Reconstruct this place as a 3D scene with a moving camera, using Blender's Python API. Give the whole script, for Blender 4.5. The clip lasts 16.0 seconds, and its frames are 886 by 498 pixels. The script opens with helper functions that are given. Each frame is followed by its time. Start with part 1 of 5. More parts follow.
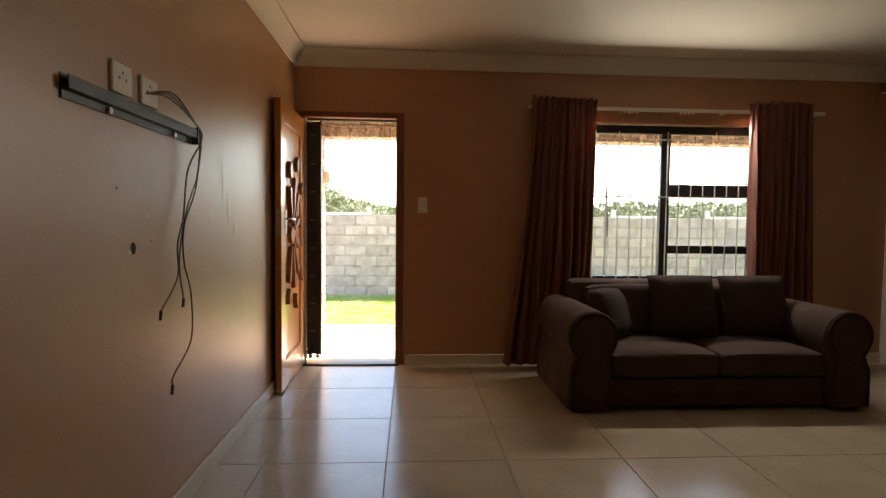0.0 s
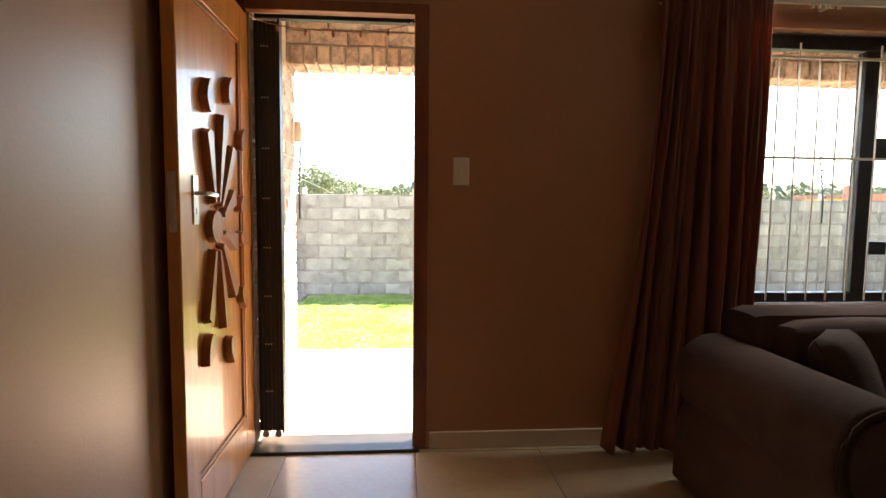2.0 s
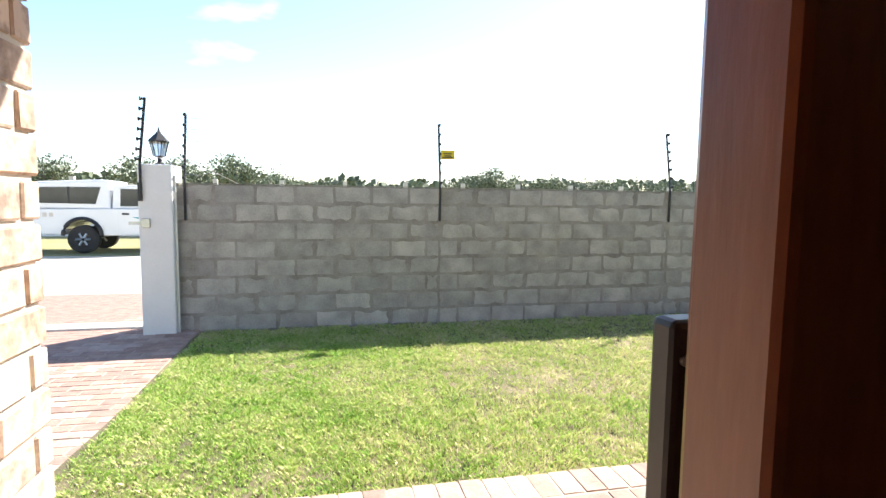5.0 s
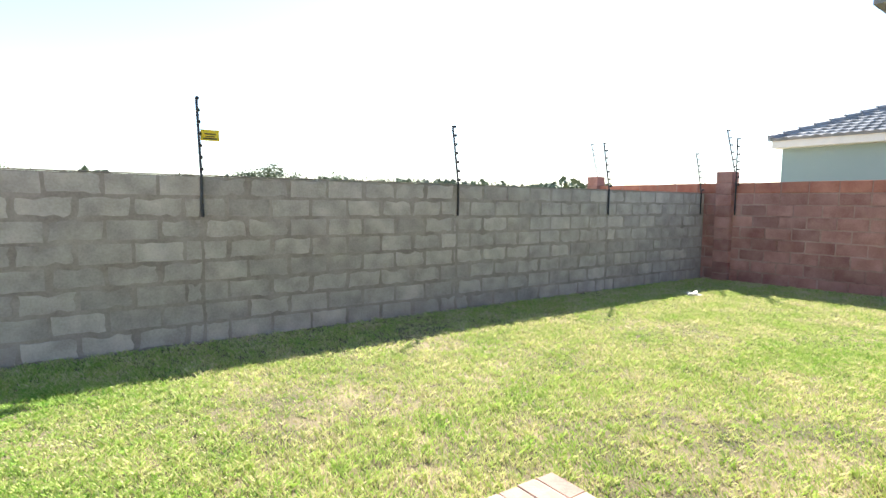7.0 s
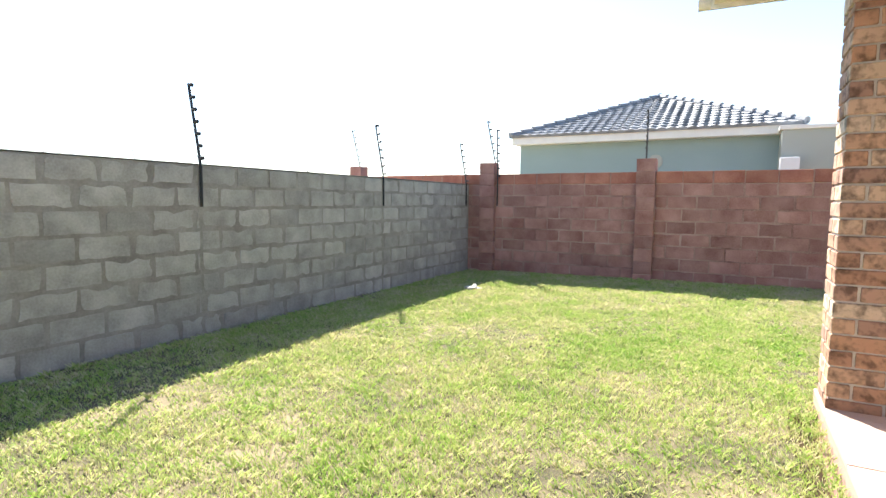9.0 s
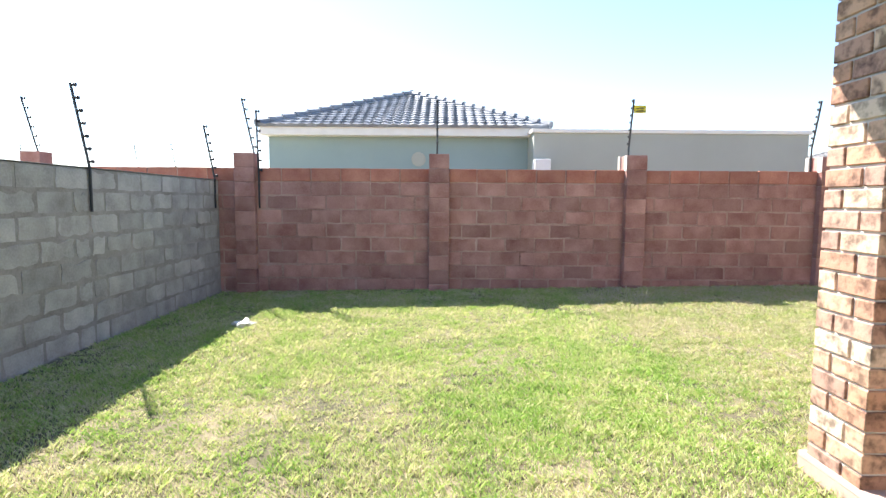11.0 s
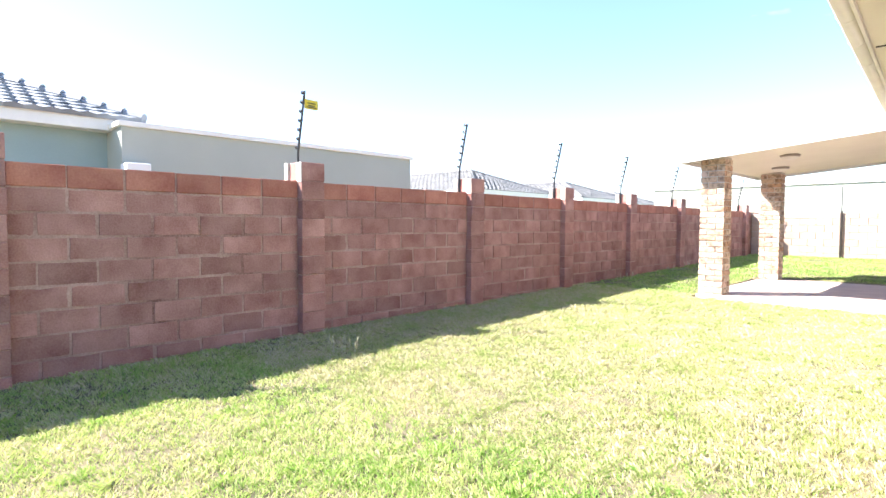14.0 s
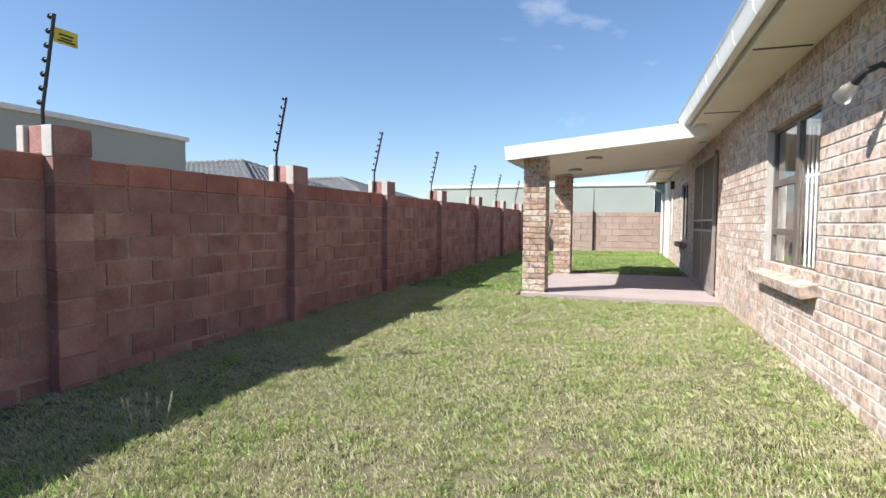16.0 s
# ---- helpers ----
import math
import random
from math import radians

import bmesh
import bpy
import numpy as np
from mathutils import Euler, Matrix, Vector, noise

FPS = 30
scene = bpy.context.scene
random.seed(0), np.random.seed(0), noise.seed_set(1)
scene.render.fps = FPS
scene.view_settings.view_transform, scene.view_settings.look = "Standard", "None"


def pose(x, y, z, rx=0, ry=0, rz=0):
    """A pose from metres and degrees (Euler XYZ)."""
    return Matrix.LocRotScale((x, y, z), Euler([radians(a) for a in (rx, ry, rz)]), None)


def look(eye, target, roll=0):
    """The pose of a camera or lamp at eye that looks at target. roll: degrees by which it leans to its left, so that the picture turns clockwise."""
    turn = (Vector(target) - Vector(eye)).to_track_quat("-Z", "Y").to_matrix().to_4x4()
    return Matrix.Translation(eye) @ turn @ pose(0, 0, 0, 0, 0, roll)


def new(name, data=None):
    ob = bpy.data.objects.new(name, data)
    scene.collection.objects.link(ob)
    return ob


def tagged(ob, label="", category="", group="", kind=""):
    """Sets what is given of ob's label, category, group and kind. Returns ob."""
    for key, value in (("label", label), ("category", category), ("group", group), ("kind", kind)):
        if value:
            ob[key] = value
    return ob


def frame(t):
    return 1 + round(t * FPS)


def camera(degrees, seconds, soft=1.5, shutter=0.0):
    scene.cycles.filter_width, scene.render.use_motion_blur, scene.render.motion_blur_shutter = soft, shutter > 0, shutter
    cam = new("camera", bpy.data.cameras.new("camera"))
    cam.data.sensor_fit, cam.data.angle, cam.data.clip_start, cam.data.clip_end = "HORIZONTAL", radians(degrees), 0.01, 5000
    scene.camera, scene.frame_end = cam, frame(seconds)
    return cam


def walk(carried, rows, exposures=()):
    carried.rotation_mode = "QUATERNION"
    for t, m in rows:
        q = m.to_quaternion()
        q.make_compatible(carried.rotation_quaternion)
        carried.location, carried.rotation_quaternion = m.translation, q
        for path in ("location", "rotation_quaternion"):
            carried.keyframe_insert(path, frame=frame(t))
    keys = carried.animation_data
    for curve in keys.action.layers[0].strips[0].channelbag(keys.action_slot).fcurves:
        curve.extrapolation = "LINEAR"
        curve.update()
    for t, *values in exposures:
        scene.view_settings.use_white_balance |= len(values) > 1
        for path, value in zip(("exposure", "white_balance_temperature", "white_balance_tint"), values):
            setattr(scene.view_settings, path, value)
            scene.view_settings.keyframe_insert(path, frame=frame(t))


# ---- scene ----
cam = camera(79.0, 16.0)
METRES, EYE, TILT, LEAN, TURN = 11.9, 1.2, 0.0, 0.0, -3.5
ROWS = [
    (0.0, 0.0, 0.0, 0.0, 0.03, -2.81, -0.63),
    (0.5, -0.0052, 0.0413, -0.0002, -0.11, -3.41, -0.63),
    (1.0, -0.0132, 0.0816, -0.0014, -0.3, -3.97, -0.62),
    (1.5, -0.019, 0.1227, -0.0024, -0.7, -4.22, -0.7),
    (2.0, -0.0252, 0.1634, -0.0012, -0.93, -4.65, -0.61),
    (2.5, -0.0317, 0.2017, -0.0003, -1.25, -4.79, -0.8),
    (3.0, -0.0347, 0.24, 0.0009, -1.5, -5.01, -0.61),
    (5.3, -0.0479, 0.3705, -0.0012, -11.1, -5.18, -0.72),
    (5.5, -0.0482, 0.3757, -0.0013, -13.05, -5.2, -0.72),
    (6.0, -0.0436, 0.386, -0.0025, -18.85, -5.1, -0.7),
    (6.5, -0.0373, 0.4, -0.0052, -24.64, -5.01, -0.7),
    (7.0, -0.0316, 0.4155, -0.0068, -31.44, -4.99, -0.68),
    (7.5, -0.0235, 0.4357, -0.0091, -37.59, -4.96, -0.63),
    (8.0, -0.0147, 0.4589, -0.0113, -44.02, -4.97, -0.6),
    (8.5, -0.0012, 0.4842, -0.0128, -51.08, -5.0, -0.59),
    (9.0, 0.0199, 0.5089, -0.0144, -58.14, -5.08, -0.55),
    (11.5, 0.1622, 0.6329, -0.0104, -94.07, -4.65, -0.44),
    (12.0, 0.1956, 0.6475, -0.0103, -101.83, -4.04, -0.47),
    (12.5, 0.2289, 0.6572, -0.0105, -109.92, -3.5, -0.44),
    (13.0, 0.2622, 0.6616, -0.0102, -116.82, -2.79, -0.39),
    (13.5, 0.292, 0.6638, -0.0109, -125.02, -2.53, -0.34),
    (14.0, 0.3206, 0.6614, -0.0121, -131.73, -2.56, -0.28),
    (14.5, 0.3491, 0.6581, -0.0117, -138.27, -2.62, -0.25),
    (15.0, 0.3764, 0.6521, -0.0108, -145.6, -2.72, -0.3),
    (15.5, 0.4058, 0.6412, -0.0101, -150.85, -2.79, -0.34),
    (16.0, 0.4335, 0.63, -0.0108, -156.51, -2.81, -0.4),
]

EXPOSURES = [(0.0, 3.4, 8000, 12), (0.7, 3.75, 8000, 12), (1.5, 3.75, 7800, 12), (2.5, 2.78, 7400, 12), (3.2, 2.32, 7200, 12), (4.4, 1.77, 6700, 11), (5.3, 1.75, 6650, 11), (9.2, 1.82, 6600, 12), (12.0, 1.95, 6250, 14), (13.0, 2.13, 6250, 14), (14.2, 2.2, 6200, 14), (14.6, 2.0, 6150, 15), (15.2, 1.24, 6200, 12), (15.5, 1.03, 6100, 12), (16.0, 0.72, 5950, 10)]
walk(cam, [(t, pose(0, 0, EYE, TILT, LEAN, TURN) @ pose(METRES * x, METRES * y, METRES * z, 90 + pitch, roll, yaw)) for t, x, y, z, yaw, pitch, roll in ROWS], EXPOSURES)

# ---- light ----
SUN_AZ, SUN_EL = 48.5, 44.2  # azimuth from +y towards +x
world = bpy.data.worlds.new("sky_world")
scene.world = world
world.use_nodes = True
wn = world.node_tree
sky = wn.nodes.new("ShaderNodeTexSky")
sky.sky_type, sky.sun_disc = "NISHITA", False
sky.sun_elevation, sky.sun_rotation = radians(SUN_EL), radians(SUN_AZ)
wn.nodes["Background"].inputs["Strength"].default_value = 0.095
sky.dust_density, sky.ozone_density = 0.3, 2.4
# thin high cloud wisps
where, squash, puffs_, veil, cloud = (wn.nodes.new("ShaderNode" + k) for k in ("TexCoord", "Mapping", "TexNoise", "MapRange", "Mix"))
squash.inputs["Scale"].default_value = (1.0, 1.0, 2.6)
puffs_.inputs["Scale"].default_value, puffs_.inputs["Detail"].default_value = 3.4, 7
veil.inputs["From Min"].default_value, veil.inputs["From Max"].default_value, veil.inputs["To Max"].default_value = 0.645, 0.82, 0.75
cloud.data_type = "RGBA"
cloud.inputs["B"].default_value = (7.5, 7.6, 7.8, 1)
wn.links.new(where.outputs["Generated"], squash.inputs["Vector"])
wn.links.new(squash.outputs["Vector"], puffs_.inputs["Vector"])
wn.links.new(puffs_.outputs["Fac"], veil.inputs["Value"])
wn.links.new(veil.outputs["Result"], cloud.inputs["Factor"])
wn.links.new(sky.outputs["Color"], cloud.inputs["A"])
wn.links.new(cloud.outputs["Result"], wn.nodes["Background"].inputs["Color"])
sun = new("sun", bpy.data.lights.new("sun", "SUN"))
sun.data.energy, sun.data.angle, sun.data.color = 5.0, radians(0.5), (1.0, 0.95, 0.86)
sa, se = radians(SUN_AZ), radians(SUN_EL)
sun.matrix_world = look((0, 0, 30), (-math.sin(sa) * math.cos(se), -math.cos(sa) * math.cos(se), 30 - math.sin(se)))


# ---- materials ----
def surface(name, dark, light, scale=6.0, rough=0.7, bump=0.2, grain=60.0, metal=0.0, vary=0.0, island=0.0, stretch=(1, 1, 1), coat=0.0):
    """A painted, mineral or wooden surface: two colours mixed by noise at two scales, fine relief, and a shift of value from piece to piece."""
    m = bpy.data.materials.new(name)
    m.use_nodes = True
    nt = m.node_tree
    n, link = nt.nodes, nt.links.new
    shader = n["Principled BSDF"]
    shader.inputs["Roughness"].default_value, shader.inputs["Metallic"].default_value = rough, metal
    shader.inputs["Coat Weight"].default_value = coat
    place = n.new("ShaderNodeTexCoord")
    fit_ = n.new("ShaderNodeMapping")
    fit_.inputs["Scale"].default_value = stretch
    own, spread, shift = n.new("ShaderNodeObjectInfo"), n.new("ShaderNodeVectorMath"), n.new("ShaderNodeVectorMath")
    spread.operation, shift.operation = "SCALE", "ADD"
    spread.inputs[0].default_value = (17.0, 29.0, 41.0)
    link(own.outputs["Random"], spread.inputs["Scale"])
    link(place.outputs["Object"], shift.inputs[0])
    link(spread.outputs["Vector"], shift.inputs[1])
    link(shift.outputs["Vector"], fit_.inputs["Vector"])
    big, fine = n.new("ShaderNodeTexNoise"), n.new("ShaderNodeTexNoise")
    for node, size, detail in ((big, scale, 5), (fine, grain, 4)):
        node.inputs["Scale"].default_value, node.inputs["Detail"].default_value = size, detail
        link(fit_.outputs["Vector"], node.inputs["Vector"])
    both = n.new("ShaderNodeMath")
    both.operation = "MULTIPLY_ADD"
    link(fine.outputs["Fac"], both.inputs[0])
    both.inputs[1].default_value = 0.45
    link(big.outputs["Fac"], both.inputs[2])
    ramp = n.new("ShaderNodeMapRange")
    ramp.inputs["From Min"].default_value, ramp.inputs["From Max"].default_value = 0.45, 1.0
    link(both.outputs[0], ramp.inputs["Value"])
    mix = n.new("ShaderNodeMix")
    mix.data_type = "RGBA"
    mix.inputs["A"].default_value, mix.inputs["B"].default_value = (*dark, 1), (*light, 1)
    link(ramp.outputs["Result"], mix.inputs["Factor"])
    colour = mix.outputs["Result"]
    if vary or island:
        if island:
            rnd, amount = n.new("ShaderNodeNewGeometry").outputs["Random Per Island"], island
        else:
            rnd, amount = n.new("ShaderNodeObjectInfo").outputs["Random"], vary
        hsv = n.new("ShaderNodeHueSaturation")
        val = n.new("ShaderNodeMapRange")
        val.inputs["To Min"].default_value, val.inputs["To Max"].default_value = 1 - amount, 1 + amount
        link(rnd, val.inputs["Value"])
        link(val.outputs["Result"], hsv.inputs["Value"])
        link(colour, hsv.inputs["Color"])
        colour = hsv.outputs["Color"]
    link(colour, shader.inputs["Base Color"])
    if bump:
        b = n.new("ShaderNodeBump")
        b.inputs["Strength"].default_value, b.inputs["Distance"].default_value = bump, 0.01
        link(both.outputs[0], b.inputs["Height"])
        link(b.outputs["Normal"], shader.inputs["Normal"])
    return m


def bricks_mix(name, colours, rough=0.85, scale=9.0, island=False, blotch=0.5, grain=70.0):
    """Burnt clay: each piece takes one of several colours, with dark firing blotches."""
    m = surface(name, (0.1, 0.1, 0.1), (0.2, 0.2, 0.2), scale, rough, 0.5, grain)
    nt = m.node_tree
    n, link = nt.nodes, nt.links.new
    pick = n.new("ShaderNodeNewGeometry").outputs["Random Per Island"] if island else n.new("ShaderNodeObjectInfo").outputs["Random"]
    ramp = n.new("ShaderNodeValToRGB")
    ramp.color_ramp.interpolation = "CONSTANT"
    for k, c in enumerate(colours):
        stop = ramp.color_ramp.elements[k] if k < 2 else ramp.color_ramp.elements.new(k / len(colours))
        stop.position, stop.color = k / len(colours), (*c, 1)
    link(pick, ramp.inputs["Fac"])
    noise_ = [x for x in n if x.bl_idname == "ShaderNodeMapRange"][0]
    tint = n.new("ShaderNodeMix")
    tint.data_type, tint.blend_type = "RGBA", "MULTIPLY"
    tint.inputs["Factor"].default_value = blotch
    grey = n.new("ShaderNodeValToRGB")
    grey.color_ramp.elements[0].color, grey.color_ramp.elements[1].color = (0.22, 0.19, 0.17, 1), (1.15, 1.13, 1.1, 1)
    grey.color_ramp.elements[0].position, grey.color_ramp.elements[1].position = 0.18, 0.62
    link(noise_.outputs["Result"], grey.inputs["Fac"])
    link(ramp.outputs["Color"], tint.inputs["A"])
    link(grey.outputs["Color"], tint.inputs["B"])
    link(tint.outputs["Result"], n["Principled BSDF"].inputs["Base Color"])
    return m


WALLPAINT = surface("terracotta_wall_paint", (0.385, 0.175, 0.08), (0.455, 0.22, 0.105), 1.3, 0.5, 0.12, 90)
WALLPAINT.node_tree.nodes["Principled BSDF"].inputs["Specular IOR Level"].default_value = 0.95
# Paler than WALLPAINT: window sheen and lawn light put into the colour.
WESTPAINT = surface("sheen_lightened_wall_paint", (0.42, 0.235, 0.125), (0.49, 0.285, 0.16), 1.3, 0.41, 0.12, 90)
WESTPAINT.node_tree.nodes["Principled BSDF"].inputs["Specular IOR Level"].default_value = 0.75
CEIL = surface("ceiling_paint", (0.62, 0.58, 0.48), (0.68, 0.64, 0.54), 1.5, 0.7, 0.05)
TRIM = surface("cream_trim_paint", (0.62, 0.55, 0.45), (0.70, 0.63, 0.52), 4, 0.45, 0.05)
TILE = surface("beige_floor_tile", (0.44, 0.36, 0.265), (0.53, 0.445, 0.34), 3, 0.22, 0.03, 40, vary=0.04)
GROUT = surface("grey_grout", (0.16, 0.13, 0.10), (0.22, 0.18, 0.15), 20, 0.9)
DOORWOOD = surface("varnished_orange_wood", (0.46, 0.15, 0.025), (0.66, 0.27, 0.055), 3, 0.33, 0.06, 30, stretch=(8, 8, 0.7), coat=0.4)
FRAMEWOOD = surface("red_brown_frame_varnish", (0.17, 0.05, 0.022), (0.27, 0.09, 0.04), 3, 0.35, 0.06, 30, stretch=(6, 6, 1))
DARKWOOD = surface("carved_varnished_wood", (0.25, 0.082, 0.024), (0.38, 0.14, 0.042), 5, 0.33, 0.06, 30, stretch=(5, 5, 1))
BLACK = surface("black_powder_coat", (0.012, 0.012, 0.013), (0.022, 0.022, 0.024), 20, 0.45, 0.05)
BRONZE = surface("bronze_aluminium", (0.030, 0.024, 0.020), (0.05, 0.04, 0.033), 10, 0.4, 0.03, metal=0.3)
STEEL = surface("brushed_steel", (0.45, 0.44, 0.42), (0.6, 0.59, 0.57), 20, 0.3, 0.03, metal=1.0)
WHITEPLASTIC = surface("aged_white_plastic", (0.68, 0.65, 0.58), (0.76, 0.73, 0.66), 8, 0.4, 0.02)
SOFA = surface("brown_microsuede", (0.042, 0.022, 0.017), (0.08, 0.042, 0.033), 5, 0.95, 0.25, 140)
CUSHION = surface("dark_brown_cushion_suede", (0.036, 0.02, 0.016), (0.064, 0.036, 0.03), 6, 0.95, 0.25, 140)
CURTAIN = surface("copper_striped_curtain_fabric", (0.18, 0.066, 0.05), (0.3, 0.12, 0.09), 9, 0.55, 0.15, 120, stretch=(3, 3, 0.15))
weave = CURTAIN.node_tree
lit_through, mixed = weave.nodes.new("ShaderNodeBsdfTranslucent"), weave.nodes.new("ShaderNodeMixShader")
lit_through.inputs["Color"].default_value, mixed.inputs["Fac"].default_value = (0.55, 0.17, 0.06, 1), 0.13
weave.links.new(weave.nodes["Principled BSDF"].outputs["BSDF"], mixed.inputs[1])
weave.links.new(lit_through.outputs["BSDF"], mixed.inputs[2])
weave.links.new(mixed.outputs["Shader"], weave.nodes["Material Output"].inputs["Surface"])
CABLE = surface("dark_cable_sheath", (0.02, 0.018, 0.016), (0.05, 0.045, 0.04), 30, 0.5)
TANWIRE = surface("tan_cable_sheath", (0.09, 0.07, 0.05), (0.17, 0.135, 0.1), 30, 0.5)
MORTAR = surface("grey_mortar", (0.205, 0.182, 0.157), (0.38, 0.345, 0.305), 5.0, 0.95, 0.6)
BLOCK = surface("grey_concrete_block", (0.265, 0.243, 0.217), (0.49, 0.455, 0.413), 5.0, 0.95, 0.8, 60, vary=0.14)
BRICKMORTAR = surface("pale_brick_mortar", (0.46, 0.425, 0.38), (0.6, 0.56, 0.51), 6, 0.95, 0.5)
REDBLOCK = surface("red_cement_block", (0.225, 0.088, 0.068), (0.47, 0.262, 0.218), 3.5, 0.9, 0.8, 75, vary=0.17)
REDTOP = surface("bright_red_cap_block", (0.28, 0.09, 0.06), (0.47, 0.21, 0.145), 4.0, 0.9, 0.6, 60, vary=0.16)
REDMORTAR = surface("pinkish_mortar", (0.18, 0.075, 0.058), (0.55, 0.38, 0.31), 1.7, 0.95, 0.5)
REDREST = surface("red_cement_block_far", (0.225, 0.088, 0.068), (0.47, 0.262, 0.218), 3.5, 0.9, 0.8, 75, island=0.17)
FACE = [(0.55, 0.43, 0.33), (0.50, 0.36, 0.26), (0.59, 0.49, 0.39), (0.48, 0.33, 0.24), (0.55, 0.42, 0.33), (0.56, 0.42, 0.35), (0.40, 0.28, 0.21), (0.61, 0.51, 0.41), (0.5, 0.32, 0.21), (0.44, 0.3, 0.21)]
COLUMNBRICK = bricks_mix("mottled_buff_face_brick", FACE, blotch=0.75, scale=16, grain=45)
FACE = [(0.66 * r + 0.2, 0.66 * g + 0.175, 0.66 * b + 0.158) for r, g, b in FACE]
FACEBRICK = bricks_mix("mixed_buff_face_brick", FACE, blotch=0.6, scale=16, grain=45)
FACEREST = bricks_mix("mixed_buff_face_brick_far", FACE, island=True, blotch=0.6, scale=16, grain=45)
PILLARFACE = [(0.47, 0.3, 0.2), (0.36, 0.2, 0.13), (0.52, 0.38, 0.27), (0.38, 0.235, 0.17), (0.5, 0.35, 0.25), (0.33, 0.2, 0.15), (0.55, 0.43, 0.32), (0.42, 0.24, 0.15)]
PILLARBRICK = bricks_mix("mottled_red_brown_face_brick", PILLARFACE, blotch=0.8, scale=16, grain=45)
PAVER = bricks_mix("pink_clay_paver", [(0.34, 0.23, 0.185), (0.38, 0.27, 0.22), (0.3, 0.195, 0.16), (0.4, 0.3, 0.25)], blotch=0.3)
SLAB = surface("pink_stained_concrete", (0.42, 0.26, 0.21), (0.5, 0.33, 0.27), 3, 0.8, 0.2)
PATIO = surface("worn_mauve_concrete", (0.40, 0.32, 0.295), (0.50, 0.41, 0.38), 2.5, 0.8, 0.25)
# Light tone is dry thatch; dark tone paints in the shade between blades.
SOIL = surface("thatch_with_blade_shade", (0.03, 0.032, 0.013), (0.27, 0.22, 0.13), 2.4, 1.0, 0.9, 110)
WHITEWALL = surface("white_plaster_paint", (0.72, 0.71, 0.68), (0.8, 0.79, 0.77), 3, 0.8, 0.15)
TEAL = surface("teal_house_paint", (0.25, 0.34, 0.335), (0.29, 0.38, 0.375), 1.0, 0.85, 0.1)
SAGE = surface("sage_house_paint", (0.36, 0.38, 0.33), (0.41, 0.43, 0.375), 1.0, 0.85, 0.1)
ROOFTILE = surface("slate_grey_roof_tile", (0.15, 0.165, 0.185), (0.25, 0.265, 0.285), 2, 0.55, 0.3, island=0.25)
SOFFIT = surface("cream_fibre_cement", (0.74, 0.69, 0.58), (0.8, 0.75, 0.64), 2, 0.7, 0.05)
GUTTER = surface("white_gutter_paint", (0.7, 0.68, 0.62), (0.78, 0.76, 0.7), 5, 0.4, 0.03)
SAND = surface("pale_road_dust", (0.48, 0.43, 0.35), (0.6, 0.55, 0.46), 0.8, 0.95, 0.3)
VELD = surface("dry_veld", (0.16, 0.17, 0.07), (0.30, 0.27, 0.13), 0.4, 1.0, 0.4, 12)
JOINTSAND = surface("pale_joint_sand", (0.34, 0.27, 0.22), (0.46, 0.37, 0.3), 6, 0.95, 0.3)
PORCHTILE = surface("pale_porch_tile", (0.5, 0.365, 0.3), (0.58, 0.44, 0.37), 3, 0.6, 0.08, vary=0.05)
YELLOW = surface("yellow_sign_plastic", (0.75, 0.55, 0.02), (0.82, 0.62, 0.04), 8, 0.4, 0.02)


def glass(name, tint=(1, 1, 1), rough=0.0):
    m = bpy.data.materials.new(name)
    m.use_nodes = True
    s = m.node_tree.nodes["Principled BSDF"]
    s.inputs["Transmission Weight"].default_value, s.inputs["Roughness"].default_value = 1.0, rough
    s.inputs["Base Color"].default_value, s.inputs["IOR"].default_value = (*tint, 1), 1.45
    return m


GLASS = glass("clear_window_glass")
LAMPGLASS = glass("frosted_lamp_glass", (0.95, 0.93, 0.88), 0.35)
TYRE = surface("tyre_rubber", (0.02, 0.02, 0.02), (0.035, 0.034, 0.033), 12, 0.85, 0.3)
CARPAINT = surface("white_car_paint", (0.72, 0.73, 0.74), (0.78, 0.79, 0.8), 2, 0.25, 0.0, coat=0.6)
CARGLASS = surface("dark_car_glass", (0.03, 0.035, 0.04), (0.05, 0.055, 0.06), 3, 0.06, 0.0)
# Leaf colour is lightened and greyed to carry the haze of distance.
LEAF = surface("haze_lightened_eucalyptus_leaves", (0.105, 0.13, 0.08), (0.185, 0.215, 0.135), 0.6, 0.7, 0.0, island=0.45)
BARK = surface("grey_bark", (0.14, 0.11, 0.085), (0.25, 0.21, 0.17), 3, 0.9, 0.6)
WIREWHITE = surface("white_burglar_bar_paint", (0.72, 0.7, 0.65), (0.8, 0.78, 0.73), 10, 0.4, 0.02)
SIGNINK = surface("dark_sign_ink", (0.05, 0.04, 0.02), (0.08, 0.06, 0.03), 10, 0.6, 0.0)
STICKER = surface("teal_sticker", (0.03, 0.28, 0.34), (0.05, 0.34, 0.4), 6, 0.5, 0.0)
GREYROOF = surface("grey_concrete_roof_tile", (0.17, 0.168, 0.165), (0.23, 0.225, 0.22), 2, 0.85, 0.2, island=0.08)
SASHPAINT = surface("brown_anodised_sash", (0.10, 0.08, 0.066), (0.16, 0.13, 0.108), 8, 0.45, 0.05)
HOLLOW = surface("dark_broken_plaster", (0.02, 0.012, 0.008), (0.06, 0.035, 0.022), 60, 0.95, 0.5)
GATEPAINT = surface("taupe_gate_paint", (0.26, 0.22, 0.185), (0.33, 0.28, 0.24), 8, 0.45, 0.05)
